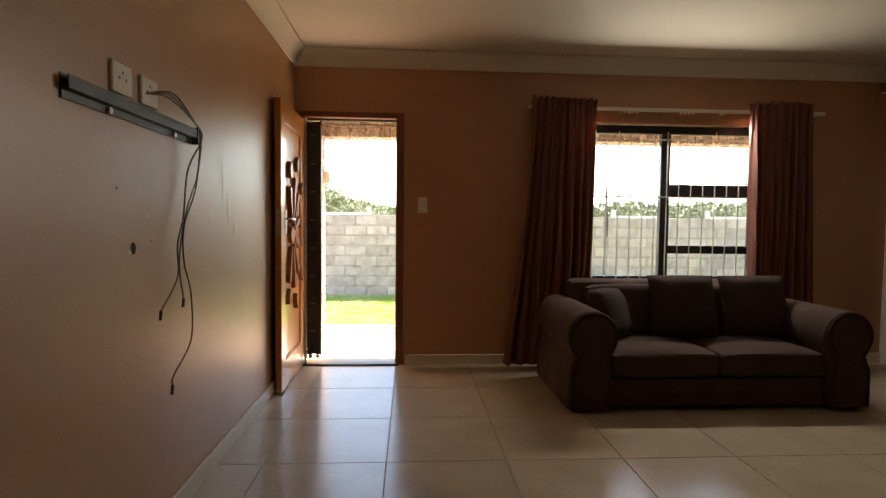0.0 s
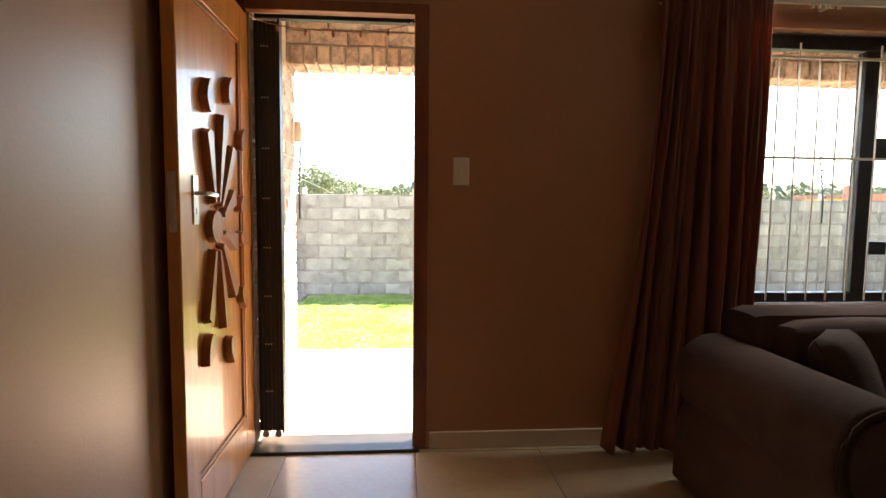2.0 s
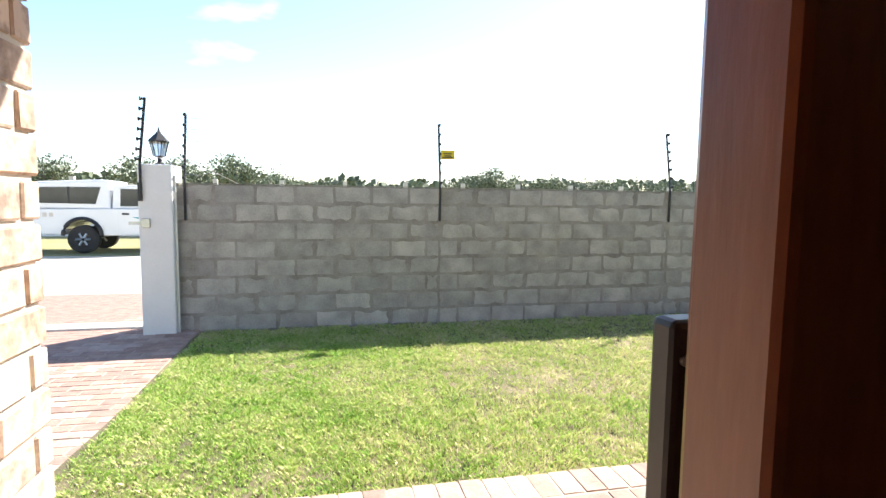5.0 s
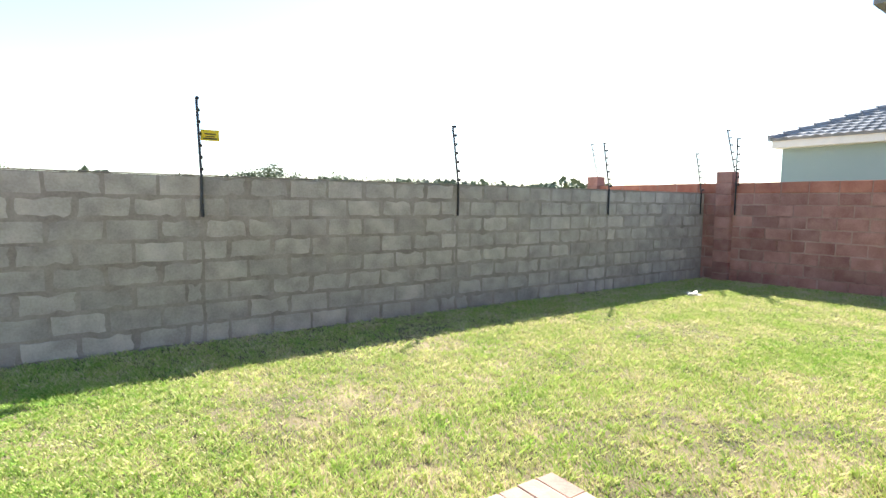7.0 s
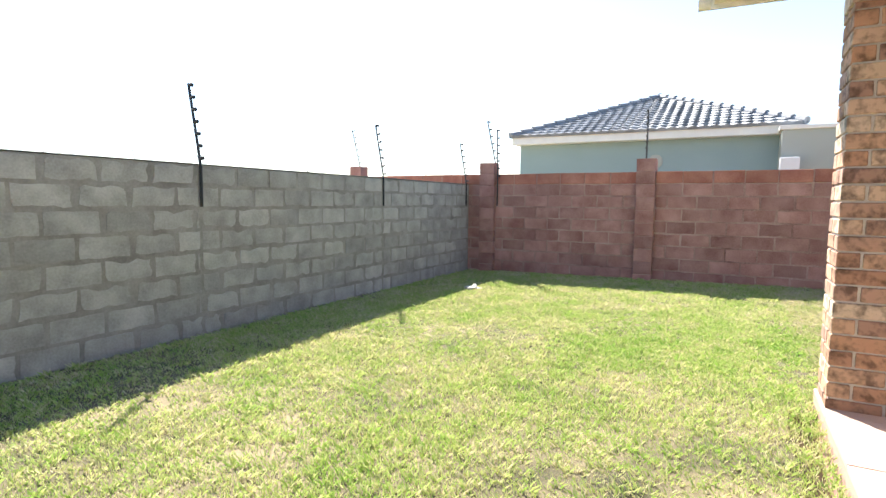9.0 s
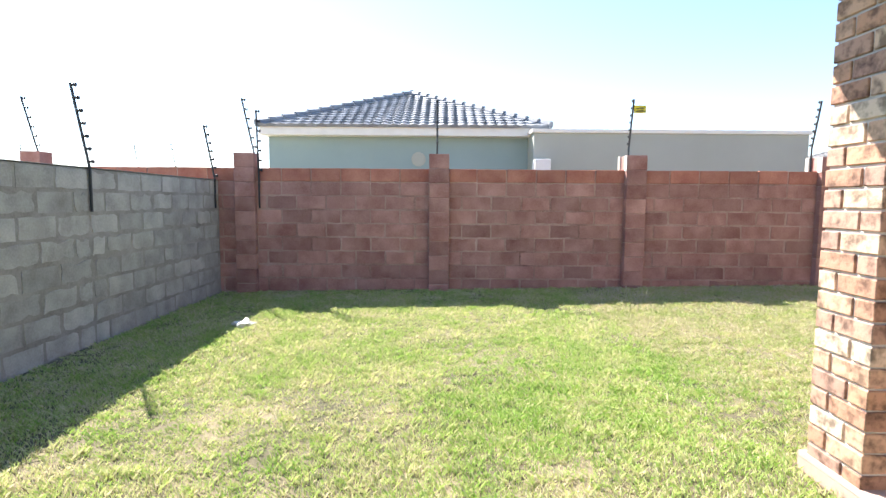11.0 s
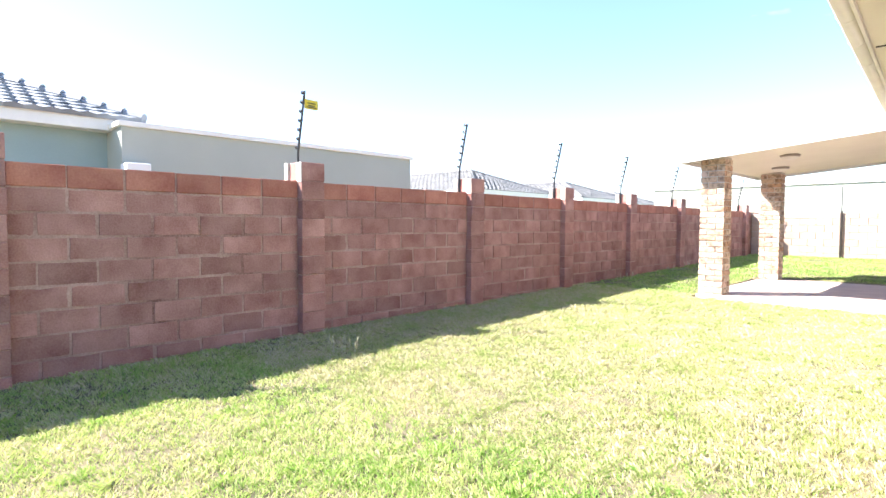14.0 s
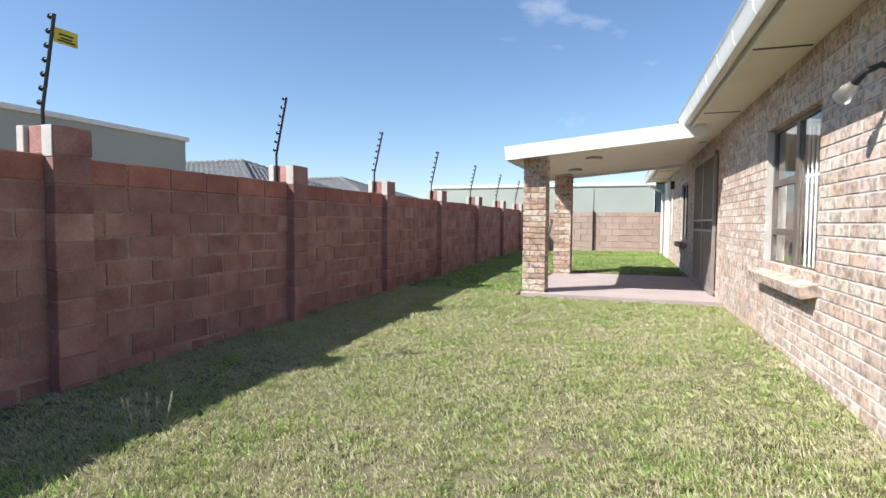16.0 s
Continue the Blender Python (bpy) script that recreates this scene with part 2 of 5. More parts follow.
# Near-black tone puts the dimness of the room into the cloth colour.
INTERIOR = surface("dim_room_stand_in", (0.03, 0.027, 0.024), (0.06, 0.052, 0.045), 3, 0.9, 0.1)
CAPSTONE = surface("pale_cement_cap", (0.5, 0.46, 0.4), (0.6, 0.56, 0.5), 5, 0.9, 0.4)
BUFFBLOCK = surface("buff_sunlit_block", (0.34, 0.24, 0.185), (0.5, 0.375, 0.30), 2, 0.9, 0.4, island=0.1)


# ---- builders ----
def box(bm, x0, x1, y0, y1, z0, z1, bevel=0.0):
    """Adds a box, with bevelled edges where wanted."""
    r = bmesh.ops.create_cube(bm, size=1, matrix=Matrix.LocRotScale(((x0 + x1) / 2, (y0 + y1) / 2, (z0 + z1) / 2), None, (x1 - x0, y1 - y0, z1 - z0)))
    if bevel:
        edges = list({e for v in r["verts"] for e in v.link_edges})
        bmesh.ops.bevel(bm, geom=edges, offset=bevel, segments=2, affect="EDGES", profile=0.5)
    return bm


def boxes(*rows, bevel=0.0):
    bm = bmesh.new()
    for row in rows:
        box(bm, *row, bevel=bevel)
    return bm


def tube(points, radius, sides=8, caps=True):
    """A round bar along a list of places."""
    bm = bmesh.new()
    pts = [Vector(p) for p in points]
    rings = []
    for k, p in enumerate(pts):
        d = (pts[min(k + 1, len(pts) - 1)] - pts[max(k - 1, 0)]).normalized()
        side = d.cross(Vector((0, 0, 1)) if abs(d.z) < 0.9 else Vector((1, 0, 0))).normalized()
        up = side.cross(d)
        r = radius[k] if isinstance(radius, (list, tuple)) else radius
        rings.append([bm.verts.new(p + r * (math.cos(a) * side + math.sin(a) * up)) for a in (2 * math.pi * j / sides for j in range(sides))])
    for a, b in zip(rings, rings[1:]):
        for j in range(sides):
            bm.faces.new((a[j], a[(j + 1) % sides], b[(j + 1) % sides], b[j]))
    if caps:
        bm.faces.new(rings[0][::-1])
        bm.faces.new(rings[-1])
    bmesh.ops.recalc_face_normals(bm, faces=bm.faces)
    return bm


def mesh_of(name, bm, material, smooth=False):
    me = bpy.data.meshes.new(name)
    bmesh.ops.recalc_face_normals(bm, faces=bm.faces)
    bm.to_mesh(me)
    bm.free()
    me.materials.append(material)
    if smooth:
        me.polygons.foreach_set("use_smooth", [True] * len(me.polygons))
        me.set_sharp_from_angle(angle=radians(40))
    return me


def part(name, bm, material, parent=None, label="", smooth=False, m=None):
    ob = new(name, mesh_of(name, bm, material, smooth))
    ob.parent = parent
    if m:
        ob.matrix_basis = m
    return tagged(ob, label)


def structure(name, bm, material, label="", category="", smooth=False):
    return tagged(part(name, bm, material, None, label, smooth), "", category, "", "structure")


def thing(name, place, label, category, group=""):
    ob = new(name)
    ob.empty_display_size = 0.1
    ob.matrix_basis = place
    return tagged(ob, label, category, group)


def raw_mesh(name, verts, faces, material):
    me = bpy.data.meshes.new(name)
    me.from_pydata(verts, [], faces)
    me.update()
    me.materials.append(material)
    return me


CUBE_F = [(0, 3, 2, 1), (4, 5, 6, 7), (0, 1, 5, 4), (1, 2, 6, 5), (2, 3, 7, 6), (3, 0, 4, 7)]


def cubes_mesh(name, rows, material):
    """Many plain blocks in one mesh, from (x0, x1, y0, y1, z0, z1)."""
    v, f = [], []
    for x0, x1, y0, y1, z0, z1 in rows:
        k = len(v)
        v += [(x0, y0, z0), (x1, y0, z0), (x1, y1, z0), (x0, y1, z0), (x0, y0, z1), (x1, y0, z1), (x1, y1, z1), (x0, y1, z1)]
        f += [tuple(k + i for i in q) for q in CUBE_F]
    return raw_mesh(name, v, f, material)


def worn_block(name, lx, ly, lz, material, chip, seed):
    """One block with chipped, uneven edges, centred on its place."""
    rnd = random.Random(seed)
    bm = boxes((-lx / 2, lx / 2, -ly / 2, ly / 2, -lz / 2, lz / 2))
    bmesh.ops.bevel(bm, geom=list(bm.edges), offset=chip, segments=1, affect="EDGES")
    for v in bm.verts:
        v.co += Vector((rnd.uniform(-1, 1), rnd.uniform(-1, 1), rnd.uniform(-1, 1))) * chip * 0.3
    return mesh_of(name, bm, material)


def ground_z(x, y):
    """The lawn falls gently from the house towards the boundary wall."""
    z = -0.02 - 0.018 * y
    near = max(0.0, 1 - max(0.0, x - 4.4) / 1.2) * max(0.0, min(1.0, (5.6 - y) / 1.6)) * max(0.0, min(1.0, (y + 0.4) / 1.8))
    return z + 0.06 * near



def ragged_block(name, lx, ly, lz, material, rag, seed):
    """A block whose face is half buried under smeared mortar, so that its outline is uneven; the face looks to -y."""
    rnd = random.Random(seed)
    worst = rag * rnd.choice((0.25, 0.5, 0.8, 1.3))
    ring, n_u, n_v = [], 6, 3
    for k in range(n_u):
        ring.append((-lx / 2 + lx * k / n_u, -lz / 2, 0, 1))
    for k in range(n_v):
        ring.append((lx / 2, -lz / 2 + lz * k / n_v, -1, 0))
    for k in range(n_u):
        ring.append((lx / 2 - lx * k / n_u, lz / 2, 0, -1))
    for k in range(n_v):
        ring.append((-lx / 2, lz / 2 - lz * k / n_v, 1, 0))
    bm = bmesh.new()
    front, back = [], []
    for x, z, ux, uz in ring:
        d = worst * rnd.random() ** 1.5
        corner = abs(abs(x) - lx / 2) + abs(abs(z) - lz / 2) < 1e-6
        if corner:
            x, z = x * (1 - 2 * d / lx) , z * (1 - 2 * d / lz)
        else:
            x, z = x + ux * d, z + uz * d
        front.append(bm.verts.new((x * 0.99, -ly / 2, z * 0.98)))
        back.append(bm.verts.new((x, -ly / 2 + 0.012, z)))
    bm.faces.new(front)
    for k in range(len(ring)):
        j = (k + 1) % len(ring)
        bm.faces.new((front[j], front[k], back[k], back[j]))
    bm.faces.new(list(reversed(back)))
    bmesh.ops.recalc_face_normals(bm, faces=bm.faces)
    return mesh_of(name, bm, material)


def lay(ob, cells, name, material, rest_material, chip=0.004, limit=300, jitter=0.0, rag=0.0, west=False):
    """Lays pieces (x0, x1, y0, y1, z0, z1, in ob's own axes) as parts of ob; those past the limit become one joined part."""
    kinds, rnd = {}, random.Random(len(cells))
    for c in cells[:limit]:
        dims = tuple(round(b - a, 3) for a, b in zip(c[::2], c[1::2]))
        key = (*dims, rnd.randrange(14 if rag else 3))
        if key not in kinds:
            if rag and west:
                kinds[key] = ragged_block(name, dims[1], dims[0], dims[2], material, rag, key[3])
                kinds[key].transform(Matrix.Rotation(radians(-90), 4, "Z"))
            else:
                kinds[key] = ragged_block(name, *dims, material, rag, key[3]) if rag else worn_block(name, *dims, material, chip, key[3])
        o = new(name, kinds[key])
        o.parent = ob
        o.location = [(a + b) / 2 + rnd.uniform(-jitter, jitter) for a, b in zip(c[::2], c[1::2])]
    if cells[limit:]:
        o = new("further_" + name + "s", cubes_mesh("further_" + name + "s", cells[limit:], rest_material))
        o.parent = ob
        tagged(o, "", "", "", "stuff")


def bond(u0, u1, z0, z1, course, length, joint, holes=(), shift=0.5):
    """Running bond over a face: (ua, ub, za, zb) of each piece, left out where a hole is, cut at its edges."""
    out, k = [], 0
    while z0 + course * k < z1 - 0.02:
        za, zb = z0 + course * k + joint / 2, min(z0 + course * (k + 1), z1) - joint / 2
        zm = (za + zb) / 2
        spans = [(u0, u1)]
        for h0, h1, hz0, hz1 in holes:
            if hz0 < zm < hz1:
                spans = [q for a, b in spans for q in ((a, min(b, h0)), (max(a, h1), b)) if q[1] - q[0] > 0.02]
        u = u0 - (length * shift if k % 2 else 0)
        while u < u1:
            for a, b in spans:
                ua, ub = max(u, a) + joint / 2, min(u + length, b) - joint / 2
                if ub - ua > 0.03:
                    out.append((ua, ub, za, zb))
            u += length
        k += 1
    return out


def profile_solid(points, y0, y1, bevel=0.0, segments=2):
    """A flat outline in x and z, pushed from y0 to y1."""
    bm = bmesh.new()
    front = [bm.verts.new((x, y0, z)) for x, z in points]
    back = [bm.verts.new((x, y1, z)) for x, z in points]
    bm.faces.new(front)
    bm.faces.new(back[::-1])
    n = len(points)
    for k in range(n):
        bm.faces.new((front[k], back[k], back[(k + 1) % n], front[(k + 1) % n]))
    bmesh.ops.recalc_face_normals(bm, faces=bm.faces)
    if bevel:
        rim = [e for e in bm.edges if abs(e.verts[0].co.y - e.verts[1].co.y) < 1e-6]
        bmesh.ops.bevel(bm, geom=rim, offset=bevel, segments=segments, affect="EDGES", profile=0.5)
    return bm


def soft_box(lx, ly, lz, r, puff, seed=0):
    """An upholstered block with round edges and a domed top, its base at z = 0."""
    bm = boxes((-lx / 2, lx / 2, -ly / 2, ly / 2, 0, lz))
    bmesh.ops.subdivide_edges(bm, edges=list(bm.edges), cuts=7, use_grid_fill=True)
    for v in bm.verts:
        c = Vector((max(-lx / 2 + r, min(lx / 2 - r, v.co.x)), max(-ly / 2 + r, min(ly / 2 - r, v.co.y)), max(r, min(lz - r, v.co.z))))
        d = v.co - c
        if d.length > 1e-6:
            v.co = c + d.normalized() * r
        u, w = 2 * v.co.x / lx, 2 * v.co.y / ly
        v.co.z += puff * (1 - u * u) * (1 - w * w) * (v.co.z / lz) + 0.006 * noise.noise(v.co * 9 + Vector((seed, 0, 0)))
    return bm


def throw_cushion(w, h, t, seed):
    """A square scatter cushion standing in x and z, with drawn-out corners, its lower edge at z = 0."""
    bm, n = bmesh.new(), 14
    grid = {}
    for s_ in (-1, 1):
        for i in range(n + 1):
            for j in range(n + 1):
                u, v = 2 * i / n - 1, 2 * j / n - 1
                if s_ == 1 and (abs(u) == 1 or abs(v) == 1):
                    grid[s_, i, j] = grid[-1, i, j]
                    continue
                edge = max(0.0, (1 - u ** 4) * (1 - v ** 4)) ** 0.5
                pull = 1 - 0.07 * (1 - abs(u)) * abs(v) - 0.07 * (1 - abs(v)) * abs(u)
                p = Vector((u * w / 2 * pull, s_ * t / 2 * edge, (v + 1) / 2 * h))
                p += Vector((0, 0.014 * noise.noise(p * 7 + Vector((seed, 3, 0))), 0))
                grid[s_, i, j] = bm.verts.new(p)
    for s_ in (-1, 1):
        for i in range(n):
            for j in range(n):
                q = [grid[s_, i, j], grid[s_, i + 1, j], grid[s_, i + 1, j + 1], grid[s_, i, j + 1]]
                bm.faces.new(q if s_ == -1 else q[::-1])
    return bm


def lathe(rings, sides=16):
    """A turned solid about z from (radius, z)."""
    return tube([(0, 0, z) for r, z in rings], [max(r, 0.0005) for r, z in rings], sides)


# ---- the living room ----
CEIL_Z = 2.588
floor = structure("floor", boxes((-1.2, 4.36, -3.2, 4.55, -0.3, -0.004)), GROUT, "large beige ceramic tiles with thin dark joints", "floor")
structure("wall_west", boxes((-1.2, -0.95, -3.2, 4.5, -0.3, 2.7)), WESTPAINT, "terracotta painted plaster wall with dents and marks, window sheen put into its paler colour", "wall")
structure("wall_north", boxes((-1.2, -0.925, 4.5, 4.55, -0.3, 2.7), (-0.925, -0.055, 4.5, 4.55, 2.1, 2.7), (-0.055, 1.38, 4.5, 4.55, -0.3, 2.7),
                              (1.38, 3.05, 4.5, 4.55, -0.3, 0.70), (1.38, 3.05, 4.5, 4.55, 2.06, 2.7), (3.05, 4.3, 4.5, 4.55, -0.3, 2.7)), WALLPAINT, "terracotta painted plaster wall with door and window", "wall")
structure("wall_east", boxes((4.22, 4.38, 2.86, 4.5, -0.3, 2.7), (4.22, 4.38, -1.26, 1.24, -0.3, 2.7), (4.22, 4.38, -3.3, -1.26, 2.1, 2.7), (4.22, 4.38, 1.24, 2.86, -0.3, 0.66), (4.22, 4.38, 1.24, 2.86, 2.0, 2.7)), WALLPAINT, "terracotta painted plaster wall", "wall")
# The opening in this unseen wall is added to let sky light in.
structure("wall_south", boxes((-1.2, 1.2, -3.4, -3.2, -0.3, 2.7), (2.6, 4.27, -3.4, -3.2, -0.3, 2.7), (1.2, 2.6, -3.4, -3.2, -0.3, 0.95), (1.2, 2.6, -3.4, -3.2, 2.0, 2.7)), WALLPAINT, "unseen terracotta plaster wall with an opening added to let in daylight", "wall")
# Unseen wall added across the room to block daylight from the south end.
structure("partition_wall", boxes((-0.95, 4.22, -1.2, -1.0, -0.02, CEIL_Z)), WALLPAINT, "unseen terracotta plaster wall added to keep out light from behind", "wall")
structure("ceiling", boxes((-1.2, 4.27, -3.4, 4.72, CEIL_Z, CEIL_Z + 0.12)), CEIL, "off-white painted ceiling", "ceiling")
structure("skirting_west", boxes((-0.95, -0.935, -3.2, 4.5, 0, 0.085), bevel=0.004), TRIM, "cream skirting board", "skirting")
structure("skirting_north", boxes((-0.04, 4.22, 4.485, 4.5, 0, 0.085), bevel=0.004), TRIM, "cream skirting board", "skirting")
COVE = [(0.0, 0.0), (0.0, -0.13), (0.012, -0.13), (0.02, -0.11), (0.05, -0.065), (0.085, -0.025), (0.10, -0.015), (0.10, 0.0)]
cove = profile_solid([(-0.95 + a, CEIL_Z + b) for a, b in COVE], -3.2, 4.5)
structure("cornice_west", cove, CEIL, "off-white plaster cornice", "cornice")
cove = profile_solid([(a, CEIL_Z + b) for a, b in COVE], -0.95, 4.22)
bmesh.ops.rotate(cove, verts=cove.verts, cent=(0, 0, 0), matrix=Matrix.Rotation(radians(-90), 3, "Z"))
bmesh.ops.translate(cove, verts=cove.verts, vec=(0, 4.5, 0))
structure("cornice_north", cove, CEIL, "off-white plaster cornice", "cornice")
head_light = new("window_sky_light", bpy.data.lights.new("window_sky_light", "AREA"))
head_light.data.shape, head_light.data.size, head_light.data.size_y = "RECTANGLE", 1.4, 0.1
head_light.data.energy, head_light.data.color = 2.3, (0.95, 0.98, 1.0)
head_light.matrix_world = look((2.2, 4.475, 2.0), (2.2, 2.8, 1.15))

# front door and its frame
door_frame = structure("door_frame", boxes((-0.925, -0.88, 4.5, 4.55, 0, 2.1), (-0.122, -0.055, 4.49, 4.55, 0, 2.1), (-0.88, -0.115, 4.49, 4.55, 2.05, 2.1), bevel=0.006), FRAMEWOOD, "reddish varnished wooden door frame", "door frame")
part("threshold", boxes((-0.9, -0.09, 4.46, 4.66, -0.01, 0.014), bevel=0.004), BRONZE, door_frame, "dark worn threshold strip")
door = tagged(thing("front_door", pose(-0.899, 4.52, 0.012, 0, 0, 0.2), "varnished orange wooden front door with carved sunburst, standing open against the wall", "door"), kind="structure")
DW, DH = 0.81, 2.02  # leaf in the plane y (towards -y) and z; the carved face looks to +x
leaf = boxes((-0.022, 0.006, -DW + 0.1, -0.1, 0.16, DH - 0.13))
part("panel", leaf, DOORWOOD, door)
for nm, row in (("hinge_stile", (-0.022, 0.022, -0.12, 0.0, 0, DH)), ("lock_stile", (-0.022, 0.022, -DW, -DW + 0.12, 0, DH)),
                ("bottom_rail", (-0.022, 0.0219, -DW + 0.12, -0.12, 0, 0.2)), ("top_rail", (-0.022, 0.0219, -DW + 0.12, -0.12, DH - 0.15, DH))):
    part(nm, boxes(row, bevel=0.005), DOORWOOD, door)
part("moulding", boxes((0.006, 0.016, -DW + 0.12, -0.12, 0.2, 0.214), (0.006, 0.016, -DW + 0.12, -0.12, DH - 0.164, DH - 0.15),
                       (0.006, 0.0161, -0.134, -0.12, 0.2, DH - 0.15), (0.006, 0.0161, -DW + 0.12, -DW + 0.134, 0.2, DH - 0.15), bevel=0.003), DARKWOOD, door)


def carved(points, raise_=0.036):
    """A raised carving on the door's face from an outline in y and z."""
    bm = bmesh.new()
    low = [bm.verts.new((0.004, y, z)) for y, z in points]
    mid = (sum(p[0] for p in points) / len(points), sum(p[1] for p in points) / len(points))
    high = [bm.verts.new((raise_, y + (mid[0] - y) * 0.05, z + (mid[1] - z) * 0.05)) for y, z in points]
    n = len(points)
    bm.faces.new(high)
    bm.faces.new(low[::-1])
    for k in range(n):
        bm.faces.new((low[k], low[(k + 1) % n], high[(k + 1) % n], high[k]))
    return bm


HUB = (-0.49, 1.085)
part("hub", carved([(HUB[0] + 0.062 * math.cos(a), HUB[1] + 0.062 * math.sin(a)) for a in (2 * math.pi * k / 28 for k in range(28))], 0.034), DARKWOOD, door, "round carved centre boss")
SPOKES = [(100, 0.35, 0.062), (74, 0.44, 0.062), (53, 0.38, 0.066), (27, 0.25, 0.07), (-17, 0.25, 0.075), (-52, 0.36, 0.07), (-76, 0.41, 0.06), (-105, 0.35, 0.06)]
for ang, far, wide in SPOKES:
    d, q = Vector((math.cos(radians(ang)), math.sin(radians(ang)))), Vector((-math.sin(radians(ang)), math.cos(radians(ang))))
    c = Vector(HUB)
    near_, tip = c + d * 0.085, c + d * far
    outline = [near_ + q * 0.008, near_ - q * 0.008, tip - q * wide / 2, tip + d * 0.012, tip + q * wide / 2]
    part("spoke", carved([tuple(p) for p in outline], 0.036), DARKWOOD, door)
PETALS = [(97, 0.475, 8), (71, 0.57, -12), (46, 0.51, -30), (15, 0.35, -60), (-11, 0.345, -100), (-44, 0.46, -140), (-73, 0.53, 200), (-102, 0.455, 160)]
for ang, far, lean in PETALS:
    c = Vector(HUB) + Vector((math.cos(radians(ang)), math.sin(radians(ang)))) * far
    pts = []
    for k in range(20):
        a = 2 * math.pi * k / 20
        s_ = math.sin(a)
        px, py = 0.034 * math.cos(a) * (1 - 0.45 * max(0, s_)) + 0.014 * max(0, s_) ** 2, 0.062 * s_
        pts.append((c.x + px * math.cos(radians(lean)) - py * math.sin(radians(lean)), c.y + px * math.sin(radians(lean)) + py * math.cos(radians(lean))))
    part("petal", carved(pts, 0.038), DARKWOOD, door)
handle = part("handle_plate", boxes((0.022, 0.027, -0.705, -0.66, 1.1, 1.265), bevel=0.002), STEEL, door, "brushed steel handle plate")
part("lever", tube([(0.025, -0.683, 1.205), (0.06, -0.683, 1.205), (0.068, -0.67, 1.205), (0.07, -0.605, 1.2)], 0.008, 10), STEEL, handle, smooth=True)
part("keyhole", boxes((0.0268, 0.0278, -0.686, -0.679, 1.135, 1.155)), BLACK, handle)
part("edge_lock_plate", boxes((-0.012, 0.012, -DW - 0.002, -DW, 1.08, 1.27)), STEEL, door, "steel lock plate on the edge")

# folded trellis gate in the doorway
gate = thing("folding_security_gate", pose(-0.812, 4.60, 0.07), "black folding trellis security gate, folded back beside the door frame", "security gate")
for k in range(6):
    part("upright", boxes((-0.055 + k * 0.02, -0.0365 + k * 0.02, -0.018 + 0.002 * (k % 2), 0.018, 0.0, 1.96)), BLACK, gate)
part("front_channel", boxes((0.055, 0.064, -0.03, 0.03, -0.01, 1.97), bevel=0.002), BLACK, gate)
for k in range(8):
    for j in range(3):
        part("rivet", tube([(-0.02 + 0.013 * j, -0.018, 0.2 + 0.235 * k), (-0.02 + 0.013 * j, -0.023, 0.2 + 0.235 * k)], 0.004, 8), STEEL, gate)
part("top_track", boxes((-0.05, 0.70, -0.02, 0.02, 1.972, 1.99)), BLACK, gate)
for k in range(2):
    part("castor", tube([(-0.03 + 0.06 * k, -0.008, -0.02), (-0.03 + 0.06 * k, 0.008, -0.02)], 0.018, 12), STEEL, gate)
strike = thing("gate_lock_plate", pose(-0.045, 4.655, 0.905), "black steel gate lock keep screwed to the door reveal", "lock plate")
part("plate", boxes((-0.042, 0.0, -0.05, -0.025, -0.35, 0.21), bevel=0.005), BLACK, strike)
for k in (-0.034, -0.012):
    part("screw", tube([(k, -0.0505, 0.185), (k, -0.053, 0.185)], 0.0035, 10), STEEL, strike)
# bead garland across the door head
swag = [(-0.86 + 0.74 * k / 24, 4.48 + 0.004, 2.03 - 0.11 * (1 - (2 * k / 24 - 1) ** 2) ** 0.5 * (0.6 if k % 2 else 0.61)) for k in range(25)]
garland = thing("bead_garland", pose(0, 0, 0), "thin bead garland hanging across the door head", "garland")
part("string", tube(swag, 0.0025, 6), DARKWOOD, garland)
for k in (4, 8, 12, 16, 20):
    x, y, z = swag[k]
    part("bead", lathe([(0.001, -0.03), (0.007, -0.02), (0.008, -0.01), (0.003, 0.0)], 8), DARKWOOD, garland, m=pose(x, y, z))

# wall fittings
switch = thing("light_switch", pose(0.10, 4.5, 1.345), "aged white light switch on the wall beside the door", "light switch")
part("plate", boxes((-0.038, 0.038, -0.009, 0, -0.065, 0.065), bevel=0.004), WHITEPLASTIC, switch)
part("rocker", boxes((-0.01, 0.01, -0.014, -0.008, -0.018, 0.018), bevel=0.002), WHITEPLASTIC, switch)
rail = thing("tv_bracket", pose(-0.95, 1.957, 1.562), "dark steel television wall bracket, empty", "tv bracket")
part("bar", profile_solid([(0.0, -0.035), (0.006, -0.035), (0.006, -0.012), (0.026, -0.008), (0.026, 0.03), (0.022, 0.03), (0.022, 0.0), (0.003, 0.0), (0.003, 0.035), (0.0, 0.035)], -0.425, 0.45), BLACK, rail)
for k in range(40):
    part("slot", boxes((0.0262, 0.0268, -0.36 + k * 0.018, -0.353 + k * 0.018, 0.018, 0.024)), BRONZE, rail)
for y in (-0.2, 0.26):
    part("bolt", tube([(0.005, y, -0.024), (0.016, y, -0.024)], 0.011, 8), STEEL, rail)
part("end_cap", boxes((0.0, 0.03, 0.45, 0.458, -0.036, 0.036)), BLACK, rail)
